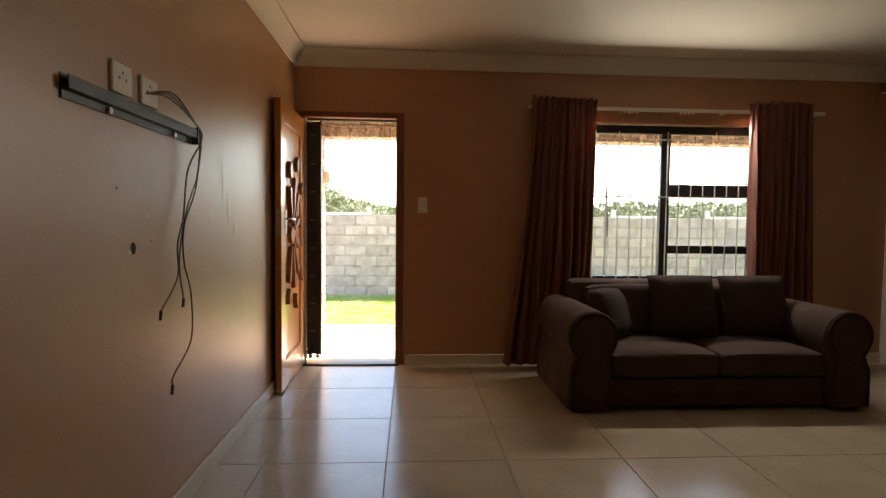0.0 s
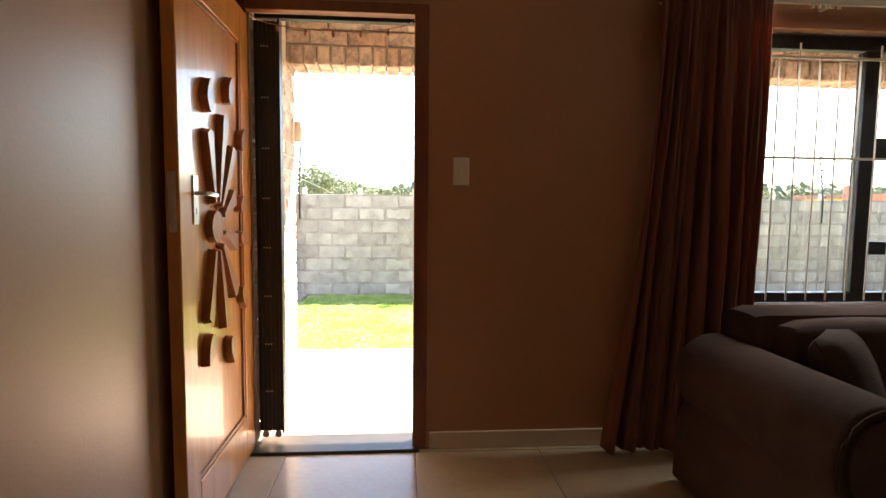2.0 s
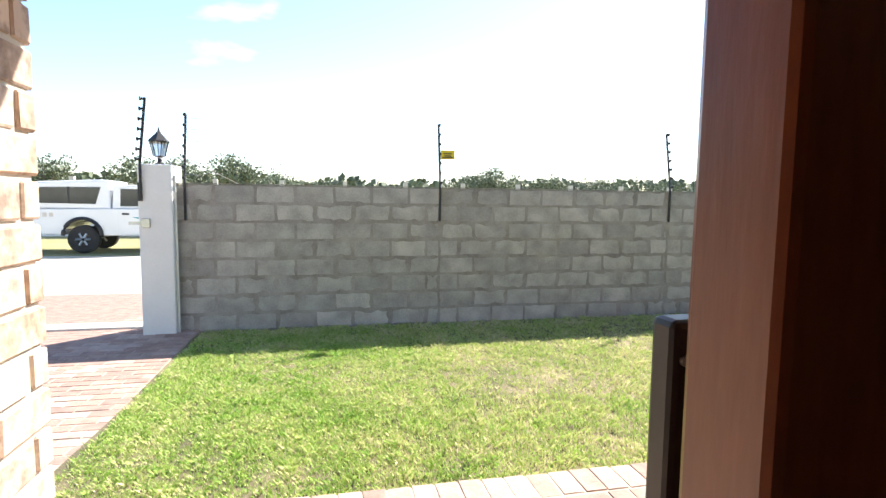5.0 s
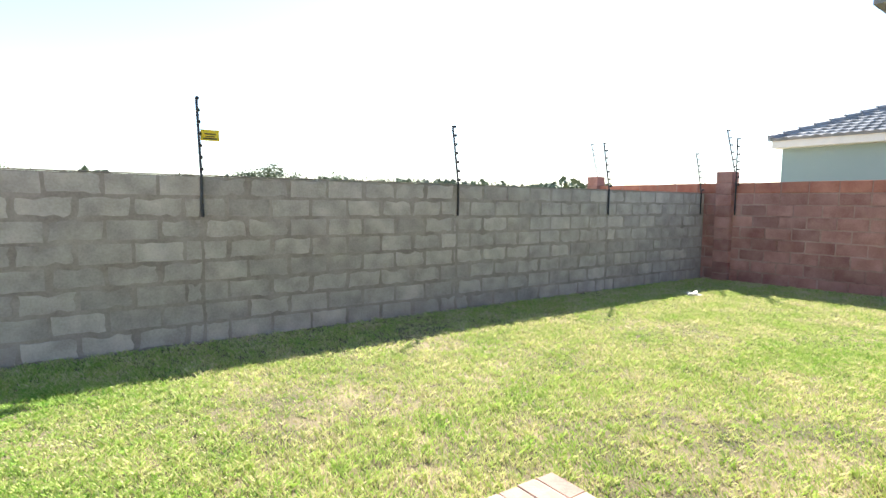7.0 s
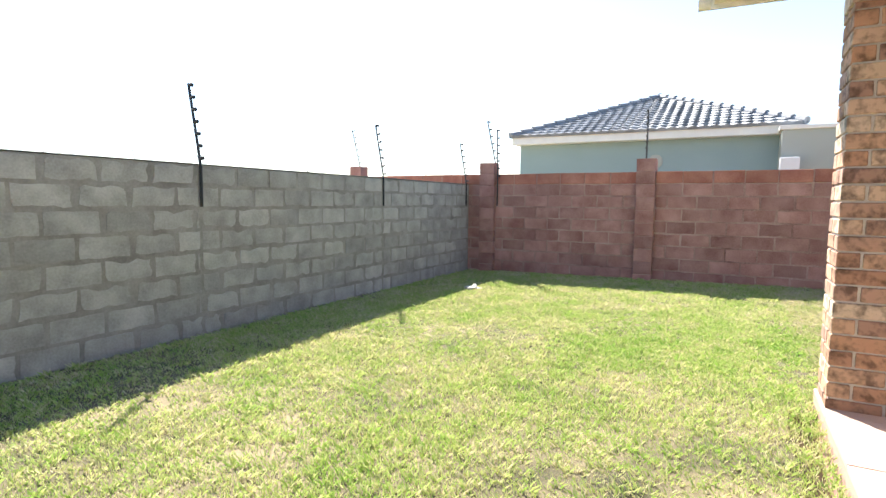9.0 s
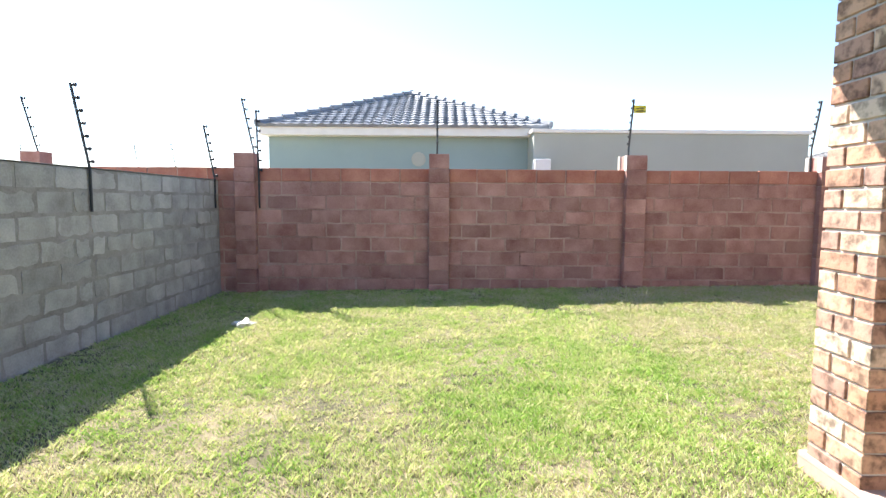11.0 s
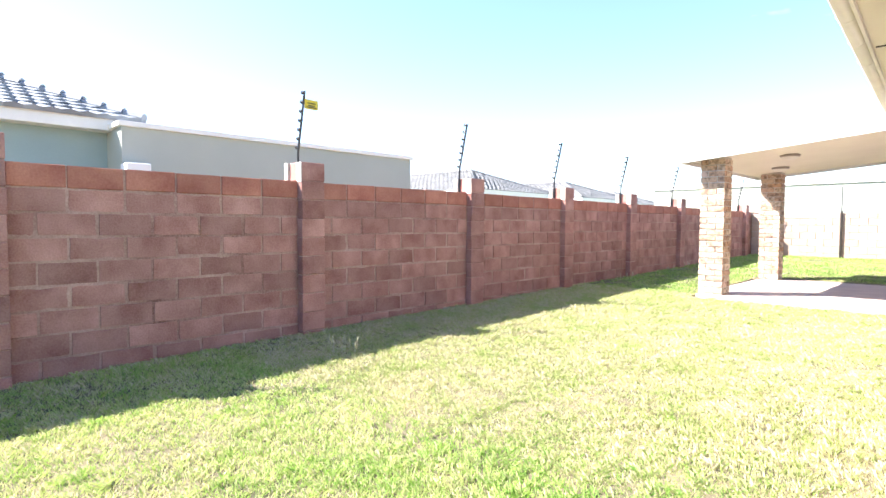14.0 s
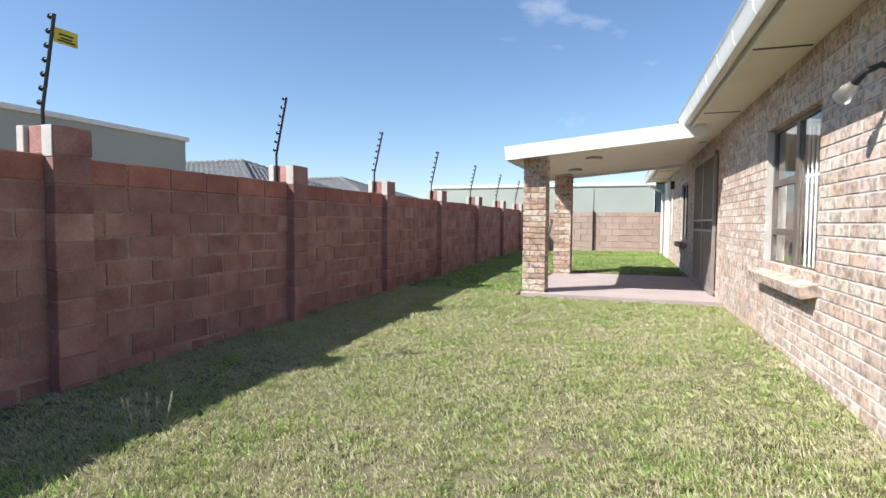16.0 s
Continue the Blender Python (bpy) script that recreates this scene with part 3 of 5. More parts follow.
for y, lab in ((1.835, "double plug socket"), (2.02, "aerial socket")):
    so = thing("wall_socket", pose(-0.95, y, 1.655), "aged white " + lab + " above the bracket", "wall socket", "sockets above the bracket")
    part("plate", boxes((0, 0.012, -0.06, 0.06, -0.05, 0.05), bevel=0.004), WHITEPLASTIC, so)
    for dy, dz in ((-0.02, 0.0), (0.02, 0.0), (0.0, 0.02)):
        part("hole", boxes((0.0118, 0.0128, dy - 0.004, dy + 0.004, dz - 0.004, dz + 0.004)), BLACK, so)
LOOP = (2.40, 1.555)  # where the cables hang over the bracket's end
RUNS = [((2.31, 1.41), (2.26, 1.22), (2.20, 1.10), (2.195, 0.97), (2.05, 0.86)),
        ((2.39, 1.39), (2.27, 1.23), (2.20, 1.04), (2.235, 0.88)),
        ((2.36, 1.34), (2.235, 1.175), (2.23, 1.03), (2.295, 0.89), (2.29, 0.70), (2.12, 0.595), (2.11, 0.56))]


def smooth_run(points, steps=9):
    """Places along a soft curve through the given ones."""
    out = []
    for k in range(len(points) - 1):
        a, b, c, d = (Vector(points[max(0, min(len(points) - 1, q))]) for q in (k - 1, k, k + 1, k + 2))
        for q in range(steps):
            u = q / steps
            out.append(tuple(0.5 * (2 * b + (c - a) * u + (2 * a - 5 * b + 4 * c - d) * u * u + (3 * b - a - 3 * c + d) * u ** 3)))
    return out + [tuple(points[-1])]


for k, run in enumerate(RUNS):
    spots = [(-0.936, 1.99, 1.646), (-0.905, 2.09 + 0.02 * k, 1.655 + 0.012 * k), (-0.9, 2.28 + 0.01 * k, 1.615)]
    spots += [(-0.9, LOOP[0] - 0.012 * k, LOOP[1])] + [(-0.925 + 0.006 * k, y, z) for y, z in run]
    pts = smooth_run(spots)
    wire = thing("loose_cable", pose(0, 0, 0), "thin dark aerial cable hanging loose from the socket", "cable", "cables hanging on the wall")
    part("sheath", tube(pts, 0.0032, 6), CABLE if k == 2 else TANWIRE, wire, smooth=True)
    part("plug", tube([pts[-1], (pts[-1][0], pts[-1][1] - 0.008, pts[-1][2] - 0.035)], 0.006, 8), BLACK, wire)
pit = thing("plaster_hole", pose(-0.949, 1.905, 1.1), "small broken hole in the wall plaster", "wall hole")
part("crater", lathe([(0.02, 0.0), (0.016, 0.002), (0.001, 0.001)], 9), HOLLOW, pit, m=pose(0, 0, 0, 0, 90, 0) @ Matrix.Diagonal((1.1, 0.85, 1, 1)))
part("chip", lathe([(0.011, 0.0), (0.008, 0.0018), (0.001, 0.002)], 7), CEIL, pit, "pale chipped plaster", m=pose(0, -0.026, -0.012, 0, 90, 0) @ Matrix.Diagonal((0.7, 1.2, 1, 1)))
for k, (dy, dz, r) in enumerate(((0.13, 0.02, 0.004), (0.1, 0.11, 0.006), (-0.1, 0.2, 0.005), (0.62, 0.34, 0.006), (0.4, -0.1, 0.004))):
    part("nick", lathe([(r, 0.0), (r * 0.7, 0.001), (0.0006, 0.0012)], 7), CEIL if k % 2 else HOLLOW, pit, m=pose(0, dy, dz, 0, 90, 0))

smear = thing("wall_smear", pose(-0.95, 0, 0), "slight glossy dents and filler ridges in the painted wall", "wall marks")
for cy, cz, hy, hz, up in ((2.80, 1.38, 0.022, 0.16, 0.002), (2.88, 1.26, 0.03, 0.11, 0.0022), (2.98, 1.16, 0.035, 0.06, 0.003), (2.74, 1.5, 0.015, 0.07, 0.001), (2.62, 1.22, 0.02, 0.05, 0.001)):
    b = lathe([(0.02 + 0.098 * q, 0.0003 + up * (1 - (q / 10) ** 2) ** 2) for q in range(10, -1, -1)], 24)
    part("ridge", b, WESTPAINT, smear, m=pose(0, cy, cz, 0, 90, 0) @ Matrix.Diagonal((hz, hy, 1, 1)), smooth=True)

# window with burglar bars
win = tagged(thing("window_1", pose(0, 4.62, 0), "black aluminium window with white burglar bars", "window"), kind="structure")
WX0, WX1, WZ0, WZ1, MUL = 1.38, 3.05, 0.70, 2.06, 2.22
for nm, rows in (("frame", ((WX0, WX1, -0.03, 0.03, WZ0, WZ0 + 0.05), (WX0, WX1, -0.03, 0.03, WZ1 - 0.07, WZ1), (WX0, WX0 + 0.05, -0.03, 0.03, WZ0 + 0.05, WZ1 - 0.07), (WX1 - 0.05, WX1, -0.03, 0.03, WZ0 + 0.05, WZ1 - 0.07))),
                 ("mullion", ((MUL - 0.04, MUL + 0.04, -0.03, 0.03, WZ0 + 0.05, WZ1 - 0.07),)),
                 ("upper_transom", ((MUL + 0.04, WX1 - 0.05, -0.03, 0.03, 1.45, 1.555),)), ("lower_transom", ((MUL + 0.04, WX1 - 0.05, -0.03, 0.03, 0.95, 1.02),))):
    part(nm, boxes(*rows, bevel=0.004), BLACK, win)
for row in ((WX0 + 0.05, MUL - 0.04, -0.003, 0.003, WZ0 + 0.05, WZ1 - 0.07), (MUL + 0.04, WX1 - 0.05, -0.003, 0.003, 1.555, WZ1 - 0.07), (MUL + 0.04, WX1 - 0.05, -0.003, 0.003, 1.02, 1.45), (MUL + 0.04, WX1 - 0.05, -0.003, 0.003, WZ0 + 0.05, 0.95)):
    part("pane", boxes(row), GLASS, win).visible_shadow = False
for k in range(15):
    x = WX0 + 0.075 + k * 0.107
    part("burglar_bar", tube([(x, -0.09, WZ0 + 0.02), (x, -0.09, 2.0 if k % 4 == 3 else 1.93)], 0.0045, 6), WIREWHITE, win)
for z in (1.44, 1.93):
    part("cross_bar", boxes((WX0 + 0.01, WX1 - 0.01, -0.1, -0.086, z - 0.006, z + 0.006)), WIREWHITE, win)
structure("window_reveal", boxes((1.36, 1.38, 4.55, 4.66, 0.7, 2.06), (3.05, 3.07, 4.55, 4.66, 0.7, 2.06)), WALLPAINT, "painted window reveal", "wall")
pole_ = thing("curtain_rail", pose(2.24, 4.43, 2.16), "white metal curtain rail above the window", "curtain rail")
part("rail", boxes((-1.28, 1.28, -0.012, 0.012, -0.014, 0.014), bevel=0.003), WHITEPLASTIC, pole_)
for x in (-1.2, -0.4, 0.4, 1.2):
    part("bracket", boxes((x - 0.01, x + 0.01, 0.0, 0.07, -0.02, 0.005)), WHITEPLASTIC, pole_)
for k in range(9):
    part("runner", boxes((-0.5 + k * 0.033 + (0.35 if k > 4 else 0), -0.488 + k * 0.033 + (0.35 if k > 4 else 0), -0.006, 0.006, -0.03, -0.014)), WHITEPLASTIC, pole_)


def curtain(x0, x1, low0, low1, seed, pleats, label):
    """A gathered curtain: pleats deepen downwards, with a ruffled header above the tape."""
    bm, nu = bmesh.new(), pleats * 12
    falls = [0.0, 0.01, 0.02, 0.028, 0.036, 0.046] + [0.06 + 0.94 * (k / 30) for k in range(31)]
    rows = []
    for j, f in enumerate(falls):
        z = 2.235 + (0.03 - 2.235) * f
        row = []
        for i in range(nu + 1):
            u = i / nu
            a, b = x0 + (low0 - x0) * f ** 1.6, x1 + (low1 - x1) * f ** 1.6
            x = a + (b - a) * (u + 0.022 * math.sin(7 * u + 4 * f + seed) + 0.012 * math.sin(17 * u + 3 * f))
            deep = (0.016 + 0.034 * min(1, f * 2)) * (0.75 + 0.4 * math.sin(9 * u + 2 * seed))
            if f < 0.03:
                deep = 0.02 + (0.03 - f) * 0.6
            elif f < 0.05:
                deep = 0.009
            y = 4.40 - deep * math.sin(2 * math.pi * pleats * u + 0.9 * math.sin(3 * f + seed)) - 0.012 * math.sin(5 * math.pi * pleats * u + 4 * f)
            row.append(bm.verts.new((x, y - 0.03 * f, z + (0.012 * math.sin(55 * u + seed) if j < 2 else 0))))
        rows.append(row)
    for r0, r1 in zip(rows, rows[1:]):
        for i in range(nu):
            bm.faces.new((r0[i], r0[i + 1], r1[i + 1], r1[i]))
    ob = thing("curtain", pose(0, 0, 0), label, "curtain", "curtains at the window")
    cl = part("cloth", bm, CURTAIN, ob, smooth=True)
    thick = cl.modifiers.new("thickness", "SOLIDIFY")
    thick.thickness = 0.004
    part("heading_tape", boxes((x0 + 0.01, x1 - 0.01, 4.425, 4.43, 2.13, 2.17)), CURTAIN, ob)
    return ob


curtain(0.98, 1.52, 0.80, 1.50, 1.0, 8, "copper-brown striped curtain with gathered heading, reaching the floor")
curtain(2.86, 3.42, 2.84, 3.44, 4.0, 8, "copper-brown striped curtain with gathered heading, drawn back")

# sofa
sofa = thing("sofa", pose(2.0, 3.28, 0), "dark brown two-seater sofa with rolled arms under the window", "sofa")
SX = 1.0


def arm_outline(side, grow=0.0):
    pts = [(0.0 - grow, 0.03), (0.0 - grow, 0.26), (0.04 - grow, 0.36)]
    for k in range(15):
        a = radians(205 - 235 * k / 14)
        pts.append((0.155 + (0.165 + grow) * math.cos(a), 0.49 + (0.165 + grow) * math.sin(a)))
    pts += [(0.27 + grow, 0.36), (0.285 + grow, 0.24), (0.28 + grow, 0.03)]
    return [(-SX + x, z) for x, z in pts] if side < 0 else [(SX - x, z) for x, z in pts][::-1]


for side in (-1, 1):
    arm = part("arm", profile_solid(arm_outline(side), 0.0, 0.86, 0.02, 3), SOFA, sofa, smooth=True)
    part("scroll_panel", profile_solid(arm_outline(side, -0.035), -0.016, 0.004, 0.008, 2), SOFA, arm, smooth=True)
    part("piping", tube([(x, -0.004, z) for x, z in arm_outline(side, -0.012)], 0.006, 6), CUSHION, arm, smooth=True)
part("base", boxes((-SX + 0.28, SX - 0.28, 0.03, 0.84, 0.03, 0.215), bevel=0.02), SOFA, sofa, smooth=True)
part("backrest", boxes((-SX + 0.2, SX - 0.2, 0.66, 0.88, 0.03, 0.78), bevel=0.06), SOFA, sofa, smooth=True)
for side in (-1, 1):
    part("seat_cushion", soft_box(0.715, 0.72, 0.17, 0.045, 0.03, side), SOFA, sofa, smooth=True, m=pose(side * 0.36, 0.37, 0.215))
    part("back_cushion", soft_box(0.7, 0.2, 0.36, 0.05, 0.02, side + 5), SOFA, sofa, smooth=True, m=pose(side * 0.36, 0.60, 0.385, -8))
for x in (-0.93, 0.93):
    for y in (0.06, 0.8):
        part("foot", lathe([(0.03, 0.0), (0.042, 0.012), (0.045, 0.034)], 14), BLACK, sofa, "black turned wooden foot", True, pose(x, y, 0))
for x, y, z, lean, yaw, sx, sz, lab in ((-0.02, 0.42, 0.40, -16, 0, 0.5, 0.45, "square dark brown scatter cushion leaning on the sofa back"), (0.52, 0.42, 0.40, -16, 3, 0.52, 0.45, "square dark brown scatter cushion leaning on the sofa back"), (-0.48, 0.42, 0.395, -26, 42, 0.46, 0.38, "rumpled dark brown scatter cushion against the sofa arm")):
    cu = throw_cushion(sx, sz, 0.16, x)
    ob = part("scatter_cushion", cu, CUSHION, None, lab, True, pose(2.0 + x, 3.28 + y, z, lean, 0, yaw))
    tagged(ob, "", "cushion", "scatter cushions on the sofa")

# ---- the porch ----
porch_wall = structure("porch_wall_west", boxes((-1.2, -0.877, 4.55, 5.55, -0.3, 2.4)), BRICKMORTAR, "buff mixed face brick porch side wall", "wall")
beam = structure("porch_beam", boxes((-1.2, 4.25, 5.36, 5.55, 2.045, 2.44)), BRICKMORTAR, "face brick beam with a soldier course over the porch", "beam")
reveal = structure("door_reveal", boxes((-0.022, 1.36, 4.55, 4.652, -0.3, 2.4)), BRICKMORTAR, "face brick reveal beside the front door", "wall")
structure("porch_wall_right", boxes((3.07, 4.3, 4.55, 4.66, -0.3, 2.4)), FACEBRICK, "face brick porch wall", "wall")
structure("porch_lintel", boxes((-0.93, -0.022, 4.55, 4.66, 2.1, 2.4)), FACEBRICK, "face brick lintel over the front door", "lintel")
structure("porch_window_surround", boxes((1.36, 3.07, 4.55, 4.66, -0.3, 0.69), (1.36, 3.07, 4.55, 4.66, 2.07, 2.4)), FACEBRICK, "face brick wall round the window", "wall")
structure("porch_ceiling", boxes((-1.2, 4.6, 4.72, 6.15, 2.44, 2.47)), SOFFIT, "cream boarded porch ceiling", "ceiling")
pillar = tagged(thing("porch_pillar", pose(4.135, 5.38, -0.15), "mixed buff face brick porch pillar", "pillar"), kind="structure")
part("core", boxes((-0.145, 0.145, -0.165, 0.165, 0, 2.25)), BRICKMORTAR, pillar)
porch_slab = structure("porch_slab", boxes((-0.87, 4.33, 4.66, 5.565, -0.4, -0.039)), SLAB, "pale tiled porch floor", "floor")
sconce = thing("wall_lantern", pose(-0.87, 5.5, 1.645), "cream half-round outdoor wall light on the brick end", "wall light")
part("back_plate", boxes((-0.002, 0.012, -0.05, 0.05, -0.07, 0.07), bevel=0.004), SOFFIT, sconce)
part("shade", tube([(0.028, 0, -0.065), (0.03, 0, 0.0), (0.026, 0, 0.06)], [0.022, 0.03, 0.02], 14), SOFFIT, sconce, smooth=True)
bell = thing("door_bell", pose(-0.87, 5.1, 1.15), "small dark box on the brick porch wall", "door bell")
part("box", boxes((0, 0.02, -0.03, 0.03, -0.09, 0.09), bevel=0.004), BLACK, bell)

# ---- the house outside, along its east front ----
FAC = pose(4.40, 4.0, 0, 0, 0, 1.9)
EZ = 2.36  # underside of the eaves


def on_front(ob):
    ob.matrix_basis = FAC @ ob.matrix_basis
    return ob


HOLES = [(-2.66, -1.24, 0.70, 1.96), (-7.4, -5.25, -0.3, 2.1), (-9.9, -8.7, 0.75, 1.96)]
rows = []
ys = [0.7] + [v for h in sorted(HOLES, reverse=True) for v in (h[1], h[0])] + [-14.6]
for k in range(0, len(ys), 2):
    rows.append((-0.2, -0.006, ys[k + 1], ys[k], -0.4, 2.4))
for h0, h1, z0, z1 in HOLES:
    rows += [(-0.2, -0.006, h0, h1, z1, 2.4)] + ([(-0.2, -0.006, h0, h1, -0.4, z0)] if z0 > 0 else [])
front = on_front(structure("house_wall_east", boxes(*rows), BRICKMORTAR, "mixed buff and brown face brick house wall", "wall"))
eave = on_front(structure("eaves_soffit", boxes((-0.3, 0.42, -14.8, 2.2, EZ, EZ + 0.012)), SOFFIT, "cream fibre cement eaves with dark board joints", "soffit"))
for k in range(7):
    y = 1.0 - k * 2.4
    part("board_joint", boxes((0.02, 0.405, y - 0.012, y + 0.012, EZ - 0.006, EZ)), BRONZE, eave)
on_front(structure("fascia", boxes((0.42, 0.44, -14.8, 2.22, EZ - 0.03, EZ + 0.17), bevel=0.003), GUTTER, "cream painted fascia board", "fascia"))
gut = on_front(thing("gutter", pose(0, 0, 0), "white half-round gutter along the eaves", "gutter"))
prof = [(x - 0.04, z) for x, z in [(0.485, 0.15), (0.485, 0.05), (0.505, 0.02), (0.54, 0.008), (0.575, 0.02), (0.595, 0.06), (0.60, 0.13), (0.612, 0.15), (0.60, 0.155), (0.588, 0.13), (0.58, 0.07), (0.56, 0.032), (0.54, 0.024), (0.515, 0.034), (0.5, 0.06), (0.497, 0.15)]]
part("trough", profile_solid([(x, EZ - 0.02 + z) for x, z in prof], -14.8, -5.95), GUTTER, gut, smooth=True)
part("trough", profile_solid([(x, EZ - 0.02 + z) for x, z in prof], -4.9, 2.3), GUTTER, gut, smooth=True)
for k in range(13):
    y = 1.8 - k * 0.62 if k < 11 else -7 - (k - 11) * 3
    part("gutter_joint", profile_solid([(x + (x - 0.5) * 0.06, EZ - 0.022 + z) for x, z in prof[:9]] + [(0.445, EZ + 0.15)], y - 0.02, y + 0.02), GUTTER, gut, smooth=True)
roof_b = bmesh.new()
for k in range(11):
    x0, z0 = 0.57 - k * 0.34, EZ + 0.14 + k * 0.16
    box(roof_b, x0 - 0.38, x0, -14.8, 2.4, z0, z0 + 0.04)
on_front(structure("house_roof", roof_b, ROOFTILE, "dark tiled house roof", "roof"))
fe = structure("front_eave", boxes((-1.4, 4.9, 5.64, 6.15, 2.44, 2.46), (-1.4, 4.9, 6.15, 6.17, 2.40, 2.58)), SOFFIT, "cream front eaves and fascia", "soffit")
structure("front_roof", boxes((-1.4, 4.2, 5.9, 6.2, 2.58, 2.62), (-1.4, 3.9, 5.5, 5.95, 2.62, 2.74), (-1.4, 3.5, 4.6, 5.55, 2.74, 2.9), (-1.4, 4.2, -3.5, 4.62, 2.9, 3.0)), ROOFTILE, "dark tiled roof over the porch", "roof")

# window in the east front
w2 = on_front(tagged(thing("window_2", pose(-0.08, 0, 0), "bronze aluminium window with white burglar bars behind the glass", "window"), kind="structure"))
a0, a1, b0, b1 = -2.66, -1.24, 0.70, 1.96
for nm, rr in (("frame", ((-0.02, 0.02, a0, a1, b0, b0 + 0.05), (-0.02, 0.02, a0, a1, b1 - 0.05, b1), (-0.02, 0.02, a0, a0 + 0.05, b0 + 0.05, b1 - 0.05), (-0.02, 0.02, a1 - 0.05, a1, b0 + 0.05, b1 - 0.05))),
               ("mullion", ((-0.025, 0.025, -1.98, -1.9, b0 + 0.05, b1 - 0.05),)), ("lower_transom", ((-0.02, 0.022, a0 + 0.05, -1.98, 0.98, 1.04),)), ("upper_transom", ((-0.02, 0.022, a0 + 0.05, -1.98, 1.42, 1.48),))):
    part(nm, boxes(*rr, bevel=0.004), SASHPAINT, w2)
for rr in ((-0.003, 0.003, -1.9, a1 - 0.05, b0 + 0.05, b1 - 0.05), (-0.003, 0.003, a0 + 0.05, -1.98, b0 + 0.05, 0.98), (-0.003, 0.003, a0 + 0.05, -1.98, 1.04, 1.42), (-0.003, 0.003, a0 + 0.05, -1.98, 1.48, b1 - 0.05)):
    part("pane", boxes(rr), GLASS, w2).visible_shadow = False
for k in range(6):
    y = -1.85 + k * 0.1
    part("burglar_bar", tube([(-0.035, y, b0 + 0.03), (-0.035, y, b1 - 0.12)], 0.009, 8), WIREWHITE, w2)
part("cross_bar", boxes((-0.045, -0.03, -1.9, a1 - 0.05, 1.45, 1.47)), WIREWHITE, w2)
sill = on_front(tagged(thing("window_sill", pose(0, 0, 0), "sloping face brick window sill", "window sill"), kind="structure"))
for k in range(14):
    y = a0 - 0.05 + k * 0.11
    b = boxes((-0.05, 0.11, y + 0.005, y + 0.105, -0.045, 0.045), bevel=0.006)
    part("sill_brick", b, FACEBRICK, sill, m=pose(0.0, 0, 0.62, 0, 14, 0))
w3 = on_front(tagged(thing("window_3", pose(-0.06, 0, 0), "small bronze aluminium window with a brick sill", "window"), kind="structure"))
part("frame", boxes((-0.02, 0.02, -9.9, -8.7, 0.75, 0.8), (-0.02, 0.02, -9.9, -8.7, 1.9, 1.96), (-0.02, 0.02, -9.9, -9.85, 0.8, 1.9), (-0.02, 0.02, -8.75, -8.7, 0.8, 1.9), (-0.02, 0.02, -9.33, -9.27, 0.8, 1.9)), BRONZE, w3)
part("pane", boxes((-0.003, 0.003, -9.85, -8.75, 0.8, 1.9)), CARGLASS, w3)
part("sill", boxes((0.03, 0.2, -9.98, -8.62, 0.6, 0.7), bevel=0.01), FACEREST, w3)

# Pleated cloth added behind window_2 to keep the sun off the room's floor.
folds, nf = bmesh.new(), 96
edge = [[folds.verts.new((-0.19 - 0.022 * math.sin(14 * math.pi * k / nf) - 0.008 * math.sin(41 * k / nf), a0 - 0.1 + (a1 - a0 + 0.2) * k / nf, z)) for k in range(nf + 1)] for z in (b0 - 0.12, b1 + 0.1)]
for k in range(nf):
    folds.faces.new((edge[0][k], edge[0][k + 1], edge[1][k + 1], edge[1][k]))
sun_block = on_front(thing("sun_block_cloth", pose(0, 0, 0), "dark pleated cloth added behind the barred window to keep sun out", "curtain"))
part("cloth", folds, INTERIOR, sun_block, smooth=True)

# barred gate at the patio door
pg = on_front(tagged(thing("patio_security_gate", pose(0.03, 0, 0.06), "taupe steel security gate with upright bars and a scrolled middle band", "security gate"), kind=""))
g0, g1 = -7.35, -5.28
part("gate_frame", boxes((-0.02, 0.02, g1 - 0.06, g1, 0, 2.06), (-0.02, 0.02, g0, g0 + 0.06, 0, 2.06), (-0.02, 0.02, g0 + 0.06, g1 - 0.06, 2.0, 2.06), (-0.02, 0.02, g0 + 0.06, g1 - 0.06, 0.02, 0.08), (-0.021, 0.021, -6.36, -6.28, 0.08, 2.0)), GATEPAINT, pg)
for z in (0.9, 1.06):
    part("cross_rail", boxes((-0.016, 0.016, g0 + 0.06, g1 - 0.06, z, z + 0.035)), GATEPAINT, pg)
for k in range(20):
    y = g0 + 0.1 + k * 0.1
    part("bar", tube([(0, y, 0.05), (0, y, 0.91)], 0.008, 6), GATEPAINT, pg)
    part("bar", tube([(0, y, 1.09), (0, y, 2.02)], 0.008, 6), GATEPAINT, pg)
for k in range(9):
    y = g0 + 0.2 + k * 0.21
    part("scroll", tube([(0, y + 0.055 * math.cos(a), 0.998 + 0.055 * math.sin(a)) for a in (2 * math.pi * j / 14 for j in range(15))], 0.007, 6, False), GATEPAINT, pg)
pd = on_front(tagged(thing("patio_door", pose(-0.14, 0, 0.03), "glazed patio door with a bronze frame behind the gate", "door"), kind="structure"))
part("frame", boxes((-0.025, 0.025, g0, g0 + 0.08, 0, 2.08), (-0.025, 0.025, g1 - 0.08, g1, 0, 2.08), (-0.025, 0.025, -6.37, -6.27, 0, 2.08), (-0.025, 0.025, g0 + 0.08, g1 - 0.08, 2.0, 2.08), (-0.025, 0.025, g0 + 0.08, g1 - 0.08, 0, 0.1)), BRONZE, pd)
